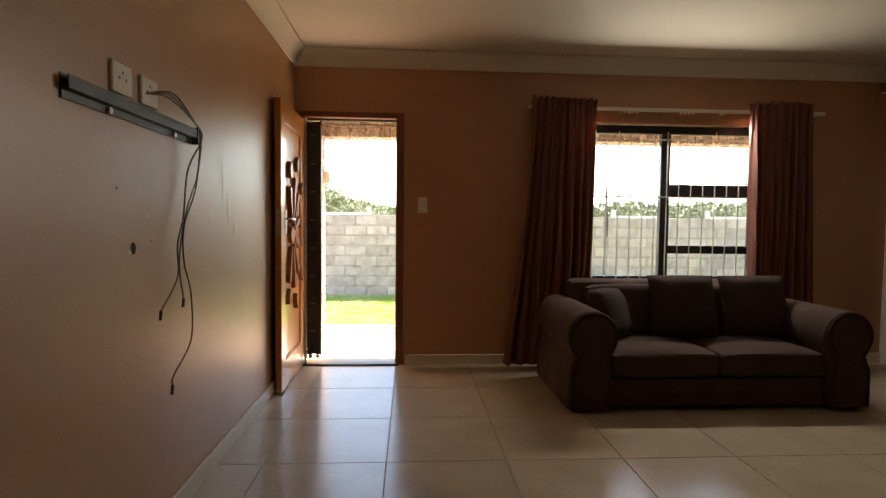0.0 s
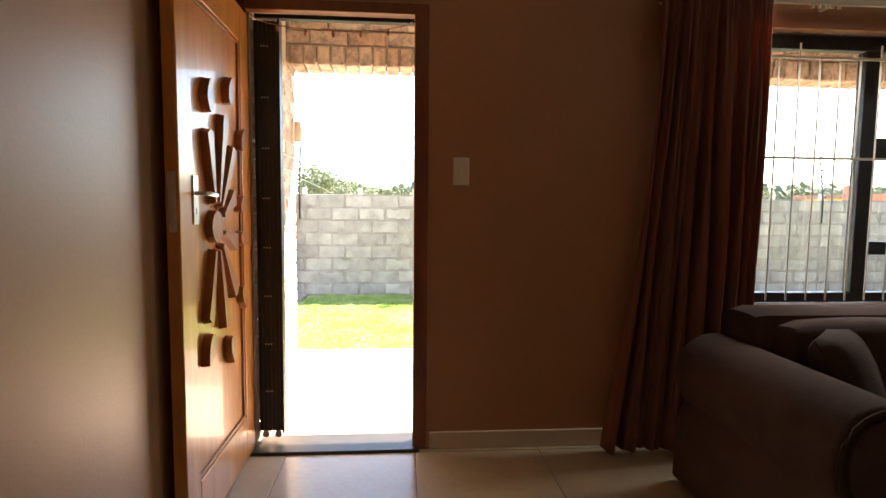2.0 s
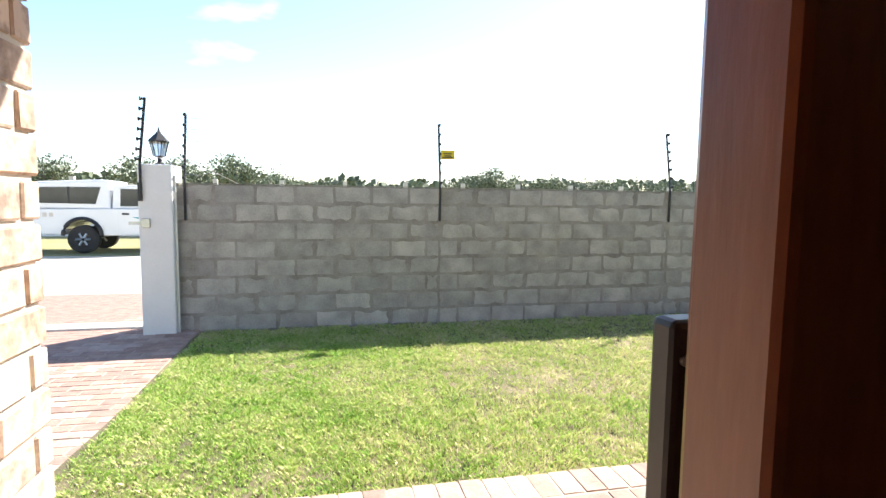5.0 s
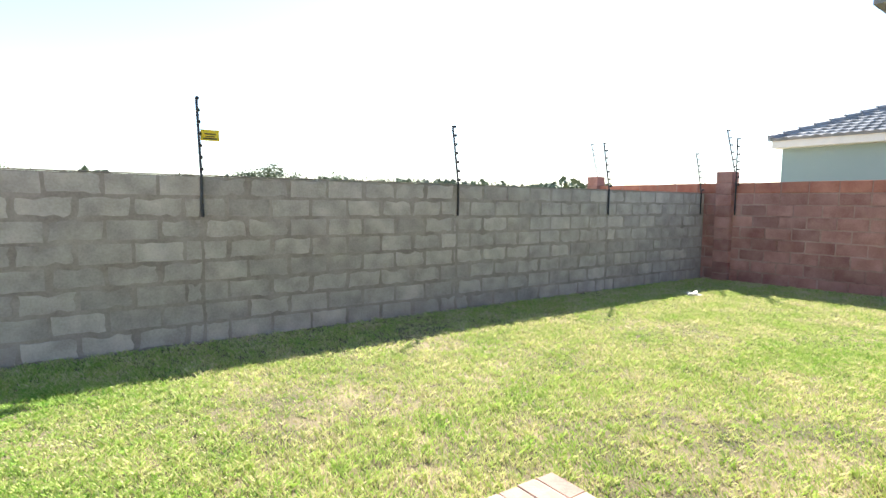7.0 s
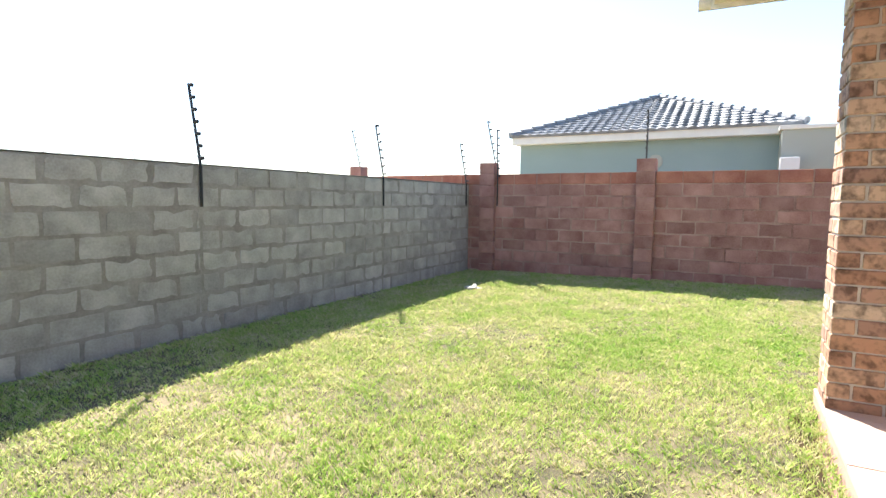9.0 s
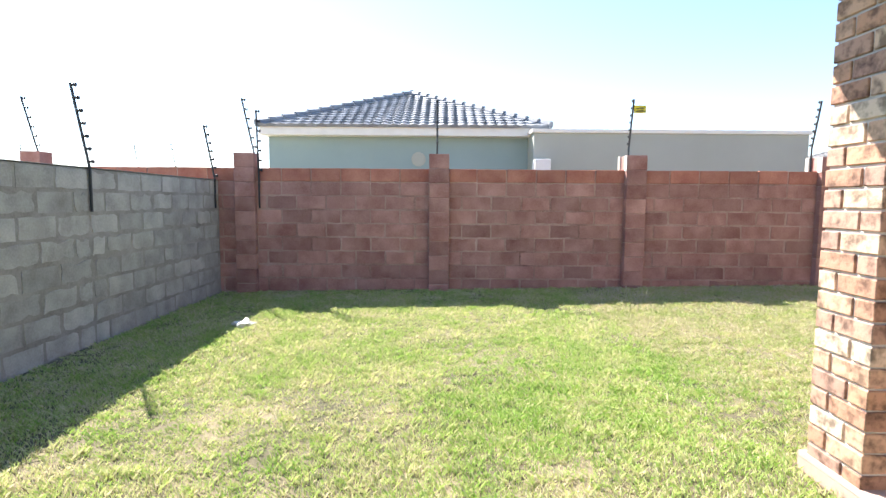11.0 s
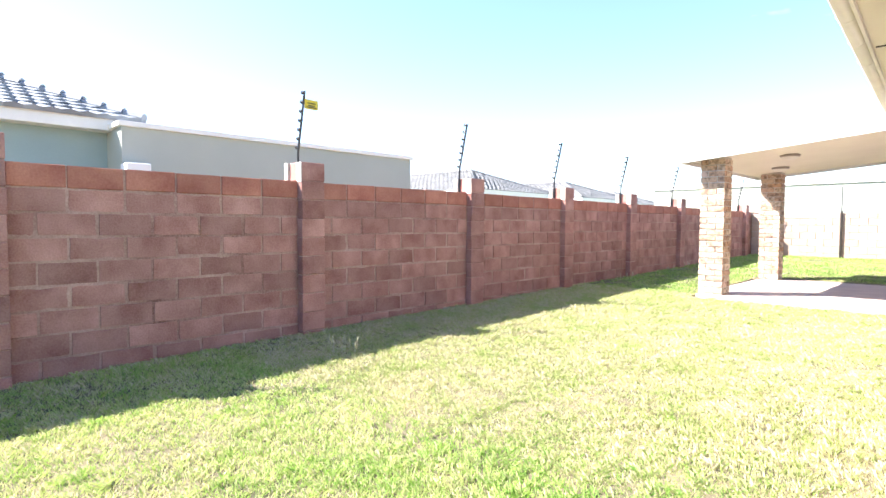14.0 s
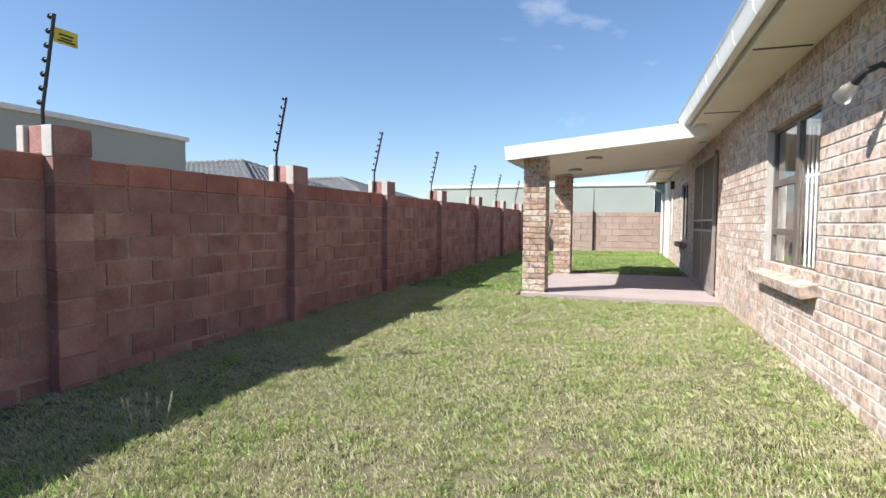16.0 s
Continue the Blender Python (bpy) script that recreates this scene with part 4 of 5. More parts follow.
for y0_, y1_ in ((g0 + 0.08, -6.37), (-6.27, g1 - 0.08)):
    part("pane", boxes((-0.003, 0.003, y0_, y1_, 0.1, 2.0)), GLASS, pd).visible_shadow = False
structure("house_rear_walls", boxes((-1.2, -1.0, -11.0, -3.4, -0.3, 2.7), (-1.0, 4.5, -11.0, -10.8, -0.3, 2.4)), FACEREST, "face brick walls closing the house", "wall")
structure("house_rear_roof", boxes((-1.4, 4.3, -11.0, -3.4, 2.7, 2.82)), ROOFTILE, "dark tiled roof over the rear rooms", "roof")

# spot lamp on the wall
spot = on_front(thing("outdoor_spot", pose(0, -0.1, 1.84), "black wall spot with a clear glass bulb on the brick", "wall light"))
part("base", tube([(-0.004, 0, 0), (0.03, 0, 0)], 0.05, 16), BLACK, spot)
part("arm", tube([(0.03, 0, 0), (0.09, -0.02, 0.03), (0.14, -0.06, 0.01), (0.165, -0.12, -0.03)], [0.014, 0.015, 0.018, 0.022], 10), BLACK, spot, smooth=True)
part("bulb", tube([(0.165, -0.12, -0.03), (0.18, -0.15, -0.055), (0.195, -0.2, -0.09), (0.2, -0.215, -0.1)], [0.022, 0.038, 0.046, 0.024], 14), LAMPGLASS, spot, smooth=True)
# downpipe, meter boxes and white far door
dp = on_front(thing("downpipe", pose(0, 0, 0), "white downpipe with a swan neck at the house end", "downpipe"))
part("pipe", tube([(0.54, -14.5, EZ - 0.01), (0.54, -14.5, EZ - 0.08), (0.12, -14.5, EZ - 0.3), (0.06, -14.5, EZ - 0.4), (0.06, -14.5, 0.15)], 0.04, 10), GUTTER, dp, smooth=True)
far_door = on_front(tagged(thing("white_side_door", pose(0.01, -13.2, 0.15), "white panelled side door at the house end", "door"), kind="structure"))
part("leaf", boxes((-0.01, 0.03, -0.42, 0.42, 0, 2.0), bevel=0.004), WHITEWALL, far_door)
part("frame", boxes((-0.01, 0.05, -0.48, -0.42, 0, 2.05), (-0.01, 0.05, 0.42, 0.48, 0, 2.05), (-0.01, 0.05, -0.42, 0.42, 2.0, 2.05)), GUTTER, far_door)
pipe2 = on_front(thing("service_pipe", pose(0.03, -11.6, 0.2), "thin white service pipe on the brick wall", "pipe"))
part("pipe", tube([(0, 0, 0.6), (0, 0, 2.1)], 0.02, 8), GUTTER, pipe2)
part("box", boxes((-0.03, 0.06, -0.1, 0.1, 1.75, 1.95), bevel=0.005), BRONZE, pipe2)

# ---- patio ----
patio_slab = structure("patio_slab", boxes((4.35, 7.24, -4.3, -0.72, -0.4, 0.05), bevel=0.008), PATIO, "pink stained concrete patio slab", "floor")
pr = thing("patio_roof", pose(0, 0, 0), "white edged lean-to patio roof with a cream boarded ceiling", "patio roof")
slope = math.degrees(math.atan2(0.22, 2.5))
part("ceiling_board", boxes((-2.62, 0, -3.95, 0.0, 0.0, 0.02)), SOFFIT, pr, m=pose(7.42, -0.55, 2.03, 0, slope, 0))
part("front_fascia", boxes((-2.62, 0.03, 0.0, 0.03, -0.05, 0.15), bevel=0.004), WHITEWALL, pr, "white fascia board", m=pose(7.42, -0.55, 2.03, 0, slope, 0))
part("back_fascia", boxes((-2.62, 0.03, -3.98, -3.95, -0.05, 0.15), bevel=0.004), WHITEWALL, pr, m=pose(7.42, -0.55, 2.03, 0, slope, 0))
part("end_fascia", boxes((0.0, 0.03, -3.95, 0.0, -0.05, 0.15), bevel=0.004), WHITEWALL, pr, m=pose(7.42, -0.55, 2.03, 0, slope, 0))
part("sheeting", boxes((-2.62, 0, -3.95, 0.0, 0.12, 0.135)), GUTTER, pr, m=pose(7.42, -0.55, 2.03, 0, slope, 0))
for x, y in ((6.3, -1.75), (6.75, -3.2)):
    lamp = thing("ceiling_light", pose(x, y, 2.03 + (7.42 - x) * 0.088), "round cream bulkhead light under the patio roof", "ceiling light", "lights under the patio roof")
    part("body", lathe([(0.13, 0.0), (0.135, -0.02), (0.12, -0.035)], 20), GATEPAINT, lamp, smooth=True)
    part("diffuser", lathe([(0.115, -0.035), (0.09, -0.06), (0.03, -0.072), (0.001, -0.073)], 20), WHITEPLASTIC, lamp, smooth=True)
COLS = []
for y in (-0.95, -4.07):
    col = tagged(thing("patio_column", pose(7.06, y, -0.1), "mixed buff face brick column carrying the patio roof", "column", "columns of the patio"), kind="structure")
    part("core", boxes((-0.155, 0.155, -0.155, 0.155, 0, 2.17)), BRICKMORTAR, col)
    COLS.append(col)

# ---- boundary walls ----
GREY_Y, RED_X = 10.2, 9.3
GBASE, GC = -0.398, 0.192
grey_wall = structure("boundary_wall_grey", boxes((-1.83, 9.3, GREY_Y + 0.004, GREY_Y + 0.128, -0.5, 1.325), (-1.83, 9.3, GREY_Y - 0.002, GREY_Y + 0.138, 1.332, 1.338)), MORTAR, "unpainted grey concrete block boundary wall", "boundary wall")
red_wall = structure("boundary_wall_red", boxes((RED_X + 0.006, RED_X + 0.134, -12, 12.8, -0.5, 1.5)), REDMORTAR, "red cement block boundary wall with pillars", "boundary wall")
far_wall = structure("boundary_wall_far", boxes((4.3, 9.3, -11.35, -11.2, -0.3, 1.42)), BRICKMORTAR, "sunlit buff block wall across the yard end", "boundary wall")
far_post = thing("wall_post", pose(7.0, -11.07, 0.1), "dark steel fence post on the far wall", "post")
part("pole", boxes((-0.03, 0.03, -0.02, 0.02, 0, 1.4)), BRONZE, far_post)
part("rod", tube([(0, 0, 1.4), (0, 0, 2.1)], 0.012, 6), BLACK, far_post)


def fence_pole(place, base, knee, top, lean, label, group, sign=None):
    """A black fence pole with insulators; its upper half leans by the given vector."""
    ob = thing("fence_pole", place, label, "fence pole", group)
    knee_p, top_p = Vector((0, 0, knee)), Vector((lean[0], lean[1], top))
    path = [(0, 0, base), tuple(knee_p), tuple(top_p)]
    bm = tube(path, 0.013, 6)
    part("pole", bm, BLACK, ob)
    side = Vector((lean[1], -lean[0], 0)).normalized()
    for k in range(7):
        p = knee_p + (top_p - knee_p) * (0.08 + k * 0.15)
        o = Vector(lean + (0,)).normalized() * -0.02
        part("insulator", tube([tuple(p + o * 0.3), tuple(p + o * 1.4), tuple(p + o * 1.8), tuple(p + o * 2.4)], [0.012, 0.012, 0.02, 0.016], 8), BLACK, ob)
    if sign:
        p = knee_p + (top_p - knee_p) * sign
        plate = part("warning_sign", boxes((0.015, 0.175, -0.004, 0.002, -0.05, 0.05)) if abs(lean[1]) > abs(lean[0]) else boxes((-0.002, 0.004, -0.175, -0.015, -0.05, 0.05)), YELLOW, ob, "yellow warning sign", m=Matrix.Translation(p))
        for dz, w in ((0.012, 0.05), (-0.012, 0.04), (-0.03, 0.06)):
            row = (0.095 - w, 0.095 + w, -0.006, -0.004, dz - 0.006, dz + 0.006) if abs(lean[1]) > abs(lean[0]) else (-0.004, -0.002, -0.095 - w, -0.095 + w, dz - 0.006, dz + 0.006)
            part("print_bar", boxes(row), SIGNINK, plate)
    return ob


for x, sg in ((-1.70, None), (0.93, 0.52), (3.8, None), (6.62, None), (9.16, None)):
    fence_pole(pose(x, GREY_Y - 0.015, 0), 0.96, 1.33, 2.04, (0.0, 0.13), "black electric fence pole bolted to the grey wall", "poles on the grey wall", sg)
PILLARS = [12.65, 9.82, 7.22, 4.58, 1.97, -0.4, -2.82, -5.4, -7.9, -10.4]
for py in PILLARS:
    pil = tagged(thing("wall_pillar", pose(RED_X + 0.03, py, -0.25), "red cement block pillar with a pale end cap", "pillar", "pillars of the red wall"), kind="structure")
    part("core", boxes((-0.112, 0.112, -0.125, 0.125, 0, 1.94)), REDMORTAR, pil)
    if py < 7.2:
        part("cap_block", boxes((0.13, 0.2, 0.02, 0.16, 1.45, 1.95), bevel=0.006), CAPSTONE, pil, "pale cement block behind the pillar")
        part("cement_face", boxes((-0.115, -0.02, 0.137, 0.143, 1.74, 1.945), bevel=0.002), CAPSTONE, pil, "pale cement smeared on the pillar side")
    cells = [(-0.12, 0.12, -0.135, 0.135, 0.195 * k + 0.004, 0.195 * (k + 1) - 0.004) for k in range(10)]
    lay(pil, cells, "block", REDBLOCK, REDBLOCK, 0.006, 20, 0.003)
for py in PILLARS[2:]:
    fence_pole(pose(RED_X + 0.13, py + (0.05 if py == 4.58 else 0.03 if py == 7.22 else 0.15), 0), 1.5, 1.82, 2.44, (-0.14, 0.0) if py < 7 else (0.02, 0.0), "black electric fence pole behind the wall pillar", "poles on the red wall", 0.8 if py == 4.58 else None)
fence_pole(pose(RED_X - 0.035, 9.64, 0), 0.96, 1.4, 2.26, (0.0, 0.02), "straight black electric fence pole bolted to the red wall", "poles on the red wall")
for y_ in (9.72, 12.65):
    fence_pole(pose(RED_X + 0.1, y_, 0), 1.0, 1.6, 2.42, (-0.1, 0.14), "black electric fence pole at the wall corner", "poles on the red wall")

stubs = thing("fence_wire", pose(-1.70, GREY_Y - 0.03, 0), "cut ends of fence wire and a slanting stay wire", "wire")
for k in range(6):
    z = 1.42 + 0.115 * k
    part("wire_end", tube([(0.01, 0.02 * k, z), (0.1, 0.02 * k + 0.01, z - 0.004), (0.14, 0.02 * k + 0.02, z - 0.012)], 0.0025, 5), STEEL, stubs)
part("stay", tube([(0.02, 0.02, 1.56), (0.3, 0.03, 1.44), (0.52, 0.06, 1.33)], 0.004, 6), CAPSTONE, stubs)
part("stay", tube([(-0.3, 0.0, 1.62), (0.0, 0.02, 1.46)], 0.003, 6), STEEL, stubs)

# ---- gate pillar, driveway, street ----
gp = tagged(thing("gate_pillar", pose(-1.94, 10.25, -0.35), "white plastered gate pillar", "gate pillar"), kind="structure")
part("shaft", boxes((-0.155, 0.155, -0.19, 0.2, 0, 1.86), bevel=0.012), WHITEWALL, gp)
part("latch_plate", boxes((-0.12, -0.05, -0.206, -0.188, 1.24, 1.33), bevel=0.004), STEEL, gp, "galvanised gate latch")
part("latch_bar", boxes((-0.24, -0.12, -0.206, -0.19, 1.27, 1.3)), STEEL, gp)
part("conduit", tube([(0.168, -0.13, 0.05), (0.168, -0.13, 1.75)], 0.012, 8), GUTTER, gp)
part("fence_bracket", boxes((-0.15, -0.11, -0.206, -0.19, 1.5, 1.68)), BLACK, gp)
fence_pole(pose(-2.06, 10.04, 0), 1.2, 1.5, 2.14, (0.06, 0.02), "black electric fence pole on the gate pillar", "poles on the grey wall")
lan = thing("pillar_lantern", pose(-1.94, 10.25, 1.51), "black coach lantern on top of the gate pillar", "lantern")
part("stem", lathe([(0.05, 0.0), (0.05, 0.012), (0.02, 0.03), (0.018, 0.07), (0.045, 0.085), (0.06, 0.09)], 12), BLACK, lan, smooth=True)
part("glass", tube([(0, 0, 0.09), (0, 0, 0.23)], [0.05, 0.085], 6), LAMPGLASS, lan)
for k in range(6):
    a = math.pi * k / 3
    part("rib", tube([(0.052 * math.cos(a), 0.052 * math.sin(a), 0.09), (0.088 * math.cos(a), 0.088 * math.sin(a), 0.23)], 0.006, 6), BLACK, lan)
part("roof", tube([(0, 0, 0.228), (0, 0, 0.24), (0, 0, 0.29), (0, 0, 0.32), (0, 0, 0.34), (0, 0, 0.38)], [0.1, 0.1, 0.055, 0.025, 0.012, 0.003], 6), BLACK, lan)
drive = structure("driveway", boxes((-6.5, -1.6, 5.2, 12.7, -0.6, -0.1785)), JOINTSAND, "pink brick paved driveway", "driveway")
structure("paving_kerb", boxes((-6.5, -1.8, 10.35, 10.6, -0.4, -0.15), bevel=0.02), CAPSTONE, "pale kerb at the gate line", "kerb")
structure("road", boxes((-60, 60, 12.7, 19.0, -0.6, -0.27)), SAND, "pale dusty gravel road", "road")
path_base = structure("brick_path", boxes((-1.6, 1.62, 5.575, 6.52, -0.5, -0.0535)), JOINTSAND, "pink brick paving strip before the porch", "paving")
verge = structure("side_yard", boxes((-1.62, -1.2, 4.0, 5.57, -0.5, -0.13)), SLAB, "paved strip beside the porch", "paving")

# ---- ground ----
verts, faces = [], []
NX, NY = 44, 86
for j in range(NY + 1):
    for i in range(NX + 1):
        x, y = -1.6 + (9.32 + 1.6) * i / NX, -11.25 + (10.22 + 11.25) * j / NY
        verts.append((x, y, ground_z(x, y) + 0.02 * noise.noise(Vector((x, y, 0)) * 0.9) - (0.3 if (x < 4.0 and y < 5.5) or (4.3 < x < 7.2 and -4.25 < y < -0.75) else 0)))
for j in range(NY):
    for i in range(NX):
        a = j * (NX + 1) + i
        faces.append((a, a + 1, a + NX + 2, a + NX + 1))
tagged(new("lawn_soil", raw_mesh("lawn_soil", verts, faces, SOIL)), "straw-coloured thatch and soil under the lawn, shade between blades put into its dark tone", "ground", "", "structure")
structure("ground", boxes((-600, 600, -600, 700, -1.2, -0.62)), VELD, "dry open veld reaching the horizon", "ground")
structure("verge", boxes((-60, 60, 19.0, 27, -0.62, -0.25)), VELD, "dry grass verge beyond the road", "verge")


# ---- neighbours ----
for ang, dist, top in ((20.6, 26, 2.6), (26.0, 26, 2.7), (32.2, 24, 2.75), (35.4, 30, 3.1), (37.2, 30, 3.1), (50.8, 22, 2.5), (57.5, 20, 2.5), (60.0, 20, 2.6)):
    a_ = radians(ang)
    fence_pole(pose(-0.3 + dist * math.sin(a_), 4.5 + dist * math.cos(a_), 0), -0.7, top - 1.0, top, (-0.14, 0.1), "thin black electric fence pole of a plot further off", "far fence poles")

def hip_roof(name, x0, x1, y0, y1, z0, rise, material, tile, label, caps=True):
    """A hipped roof of single tiles in courses, with hip and ridge caps; a long ridge runs along the longer side."""
    ob = thing(name, pose(0, 0, 0), label, "roof")
    half = min(x1 - x0, y1 - y0) / 2
    if x1 - x0 >= y1 - y0:
        r0, r1 = Vector((x0 + half, (y0 + y1) / 2, z0 + rise)), Vector((x1 - half, (y0 + y1) / 2, z0 + rise))
    else:
        r0, r1 = Vector(((x0 + x1) / 2, y0 + half, z0 + rise)), Vector(((x0 + x1) / 2, y1 - half, z0 + rise))
    c = [Vector((x0, y0, z0)), Vector((x1, y0, z0)), Vector((x1, y1, z0)), Vector((x0, y1, z0))]
    if x1 - x0 >= y1 - y0:
        planes = [(c[0], c[1], r1, r0), (c[1], c[2], r1, r1), (c[2], c[3], r0, r1), (c[3], c[0], r0, r0)]
        hips = [(c[0], r0), (c[3], r0), (c[1], r1), (c[2], r1), (r0, r1)]
    else:
        planes = [(c[0], c[1], r0, r0), (c[1], c[2], r1, r0), (c[2], c[3], r1, r1), (c[3], c[0], r0, r1)]
        hips = [(c[0], r0), (c[1], r0), (c[2], r1), (c[3], r1), (r0, r1)]
    v, f = [], []
    for a, b, top_b, top_a in planes:
        n = (b - a).cross(top_a - a).normalized()
        rows_ = max(3, int((top_a - a).length / tile[1]))
        for k in range(rows_):
            f0, f1 = k / rows_, (k + 1.15) / rows_
            la, lb = a.lerp(top_a, f0), b.lerp(top_b, f0)
            ha, hb = a.lerp(top_a, min(1, f1)), b.lerp(top_b, min(1, f1))
            m_ = max(1, int((lb - la).length / tile[0]))
            for j in range(m_):
                u0, u1 = j / m_, (j + 1) / m_
                um = (u0 + u1) / 2
                i = len(v)
                lift = n * 0.055
                v += [tuple(la.lerp(lb, u0) + n * 0.03), tuple(la.lerp(lb, um) + lift), tuple(la.lerp(lb, u1) + n * 0.03), tuple(ha.lerp(hb, u0) - n * 0.02), tuple(ha.lerp(hb, um) + n * 0.02), tuple(ha.lerp(hb, u1) - n * 0.02),
                      tuple(la.lerp(lb, u0) - n * 0.03), tuple(la.lerp(lb, u1) - n * 0.03)]
                f += [(i, i + 1, i + 4, i + 3), (i + 1, i + 2, i + 5, i + 4), (i + 6, i + 7, i + 2, i + 1, i)]
    o = new("roof_tiles", raw_mesh("roof_tiles", v, f, material))
    o.parent = ob
    tagged(o, "", "", "", "stuff")
    if caps:
        for p, q in hips:
            if (q - p).length < 0.2:
                continue
            m_ = max(2, int((q - p).length / 0.33))
            for k in range(m_):
                s0, s1 = p.lerp(q, k / m_), p.lerp(q, (k + 1.1) / m_)
                part("hip_cap", tube([tuple(s0 + Vector((0, 0, 0.045))), tuple(s1 + Vector((0, 0, 0.02)))], [0.085, 0.065], 8), material, ob)
    return ob


teal = thing("teal_house", pose(0, 0, 0), "teal plastered neighbour house with white fascia", "house")
part("wall", boxes((14.25, 22.0, 5.1, 11.08, -0.6, 2.5)), TEAL, teal)
part("fascia", boxes((13.95, 22.3, 4.85, 11.2, 2.5, 2.72), bevel=0.01), GUTTER, teal, "white fascia and gutter")
part("wall_vent", lathe([(0.16, 0), (0.16, 0.02), (0.12, 0.03), (0.001, 0.03)], 24), SAGE, teal, "round pale vent", m=pose(14.25, 7.71, 2.01, 0, -90, 0))
part("window_hood", boxes((14.1, 14.25, 5.6, 7.2, 1.42, 1.5)), WHITEWALL, teal)
hip_roof("teal_house_roof", 13.9, 22.3, 4.8, 11.25, 2.70, 1.3, ROOFTILE, (0.22, 0.3), "slate-blue tiled hip roof with ridge caps")
sage = thing("flat_roofed_house", pose(0, 0, 0), "sage plastered flat-roofed neighbour building", "house")
part("wall", boxes((13.45, 18, -0.55, 5.25, -0.6, 2.52)), SAGE, sage)
part("parapet_cap", boxes((13.40, 18.05, -0.6, 5.3, 2.52, 2.6), bevel=0.01), GUTTER, sage, "pale parapet coping")
part("geyser_box", boxes((13.1, 13.44, 4.95, 5.28, 1.6, 1.95), bevel=0.02), WHITEWALL, sage, "white wall box")
pale = thing("pale_green_house", pose(0, 0, 0), "pale green flat-roofed house beyond the yard end", "house")
part("wall", boxes((5.05, 14.5, -19, -16, -0.5, 2.62)), SAGE, pale)
part("parapet_cap", boxes((5.0, 14.6, -19.1, -15.95, 2.62, 2.76)), WHITEWALL, pale)
dark_house = thing("dark_roofed_house", pose(0, 0, 0), "dark-roofed house partly hidden behind the eaves", "house")
part("wall", boxes((2.0, 4.95, -19, -17, -0.5, 2.7)), TEAL, dark_house)
part("roof", boxes((1.8, 5.3, -19.3, -16.6, 2.85, 2.95)), ROOFTILE, dark_house)
for x0, x1, y0, y1, z0, rise in ((19.9, 33, -16.2, -10.2, 2.65, 1.18), (19.6, 32, -24.8, -18.6, 2.6, 1.12), (22, 34, -36, -29.5, 2.65, 1.1)):
    fh = thing("grey_roofed_house", pose(0, 0, 0), "white house with a grey tiled hip roof in the distance", "house", "houses beyond the red wall")
    part("wall", boxes((x0 + 0.4, x1 - 0.4, y0 + 0.4, y1 - 0.4, -0.6, z0 - 0.15)), WHITEWALL, fh)
    part("fascia", boxes((x0, x1, y0, y1, z0 - 0.2, z0)), GUTTER, fh)
    hip_roof("grey_hip_roof", x0, x1, y0, y1, z0, rise, GREYROOF, (0.3, 0.33), "grey concrete tiled hip roof")
orange = thing("ochre_house", pose(0, 0, 0), "low ochre building far beyond the grey wall", "house")
part("wall", boxes((42, 52, 50, 56, -0.6, 2.2)), YELLOW, orange)
part("roof", boxes((41.5, 52.5, 49.5, 56.5, 2.2, 2.6)), REDBLOCK, orange)

# ---- the street side ----
precast = thing("precast_wall", pose(0, 0, 0), "pale precast concrete wall beyond the road", "wall")
for k in range(22):
    x = -26 + k * 2.4
    part("panel", boxes((x + 0.08, x + 2.32, 26.0, 26.06, -0.3, 1.55 + 0.08 * (k % 2))), WHITEWALL, precast)
    part("post", boxes((x - 0.08, x + 0.08, 25.95, 26.1, -0.3, 1.9)), CAPSTONE, precast)


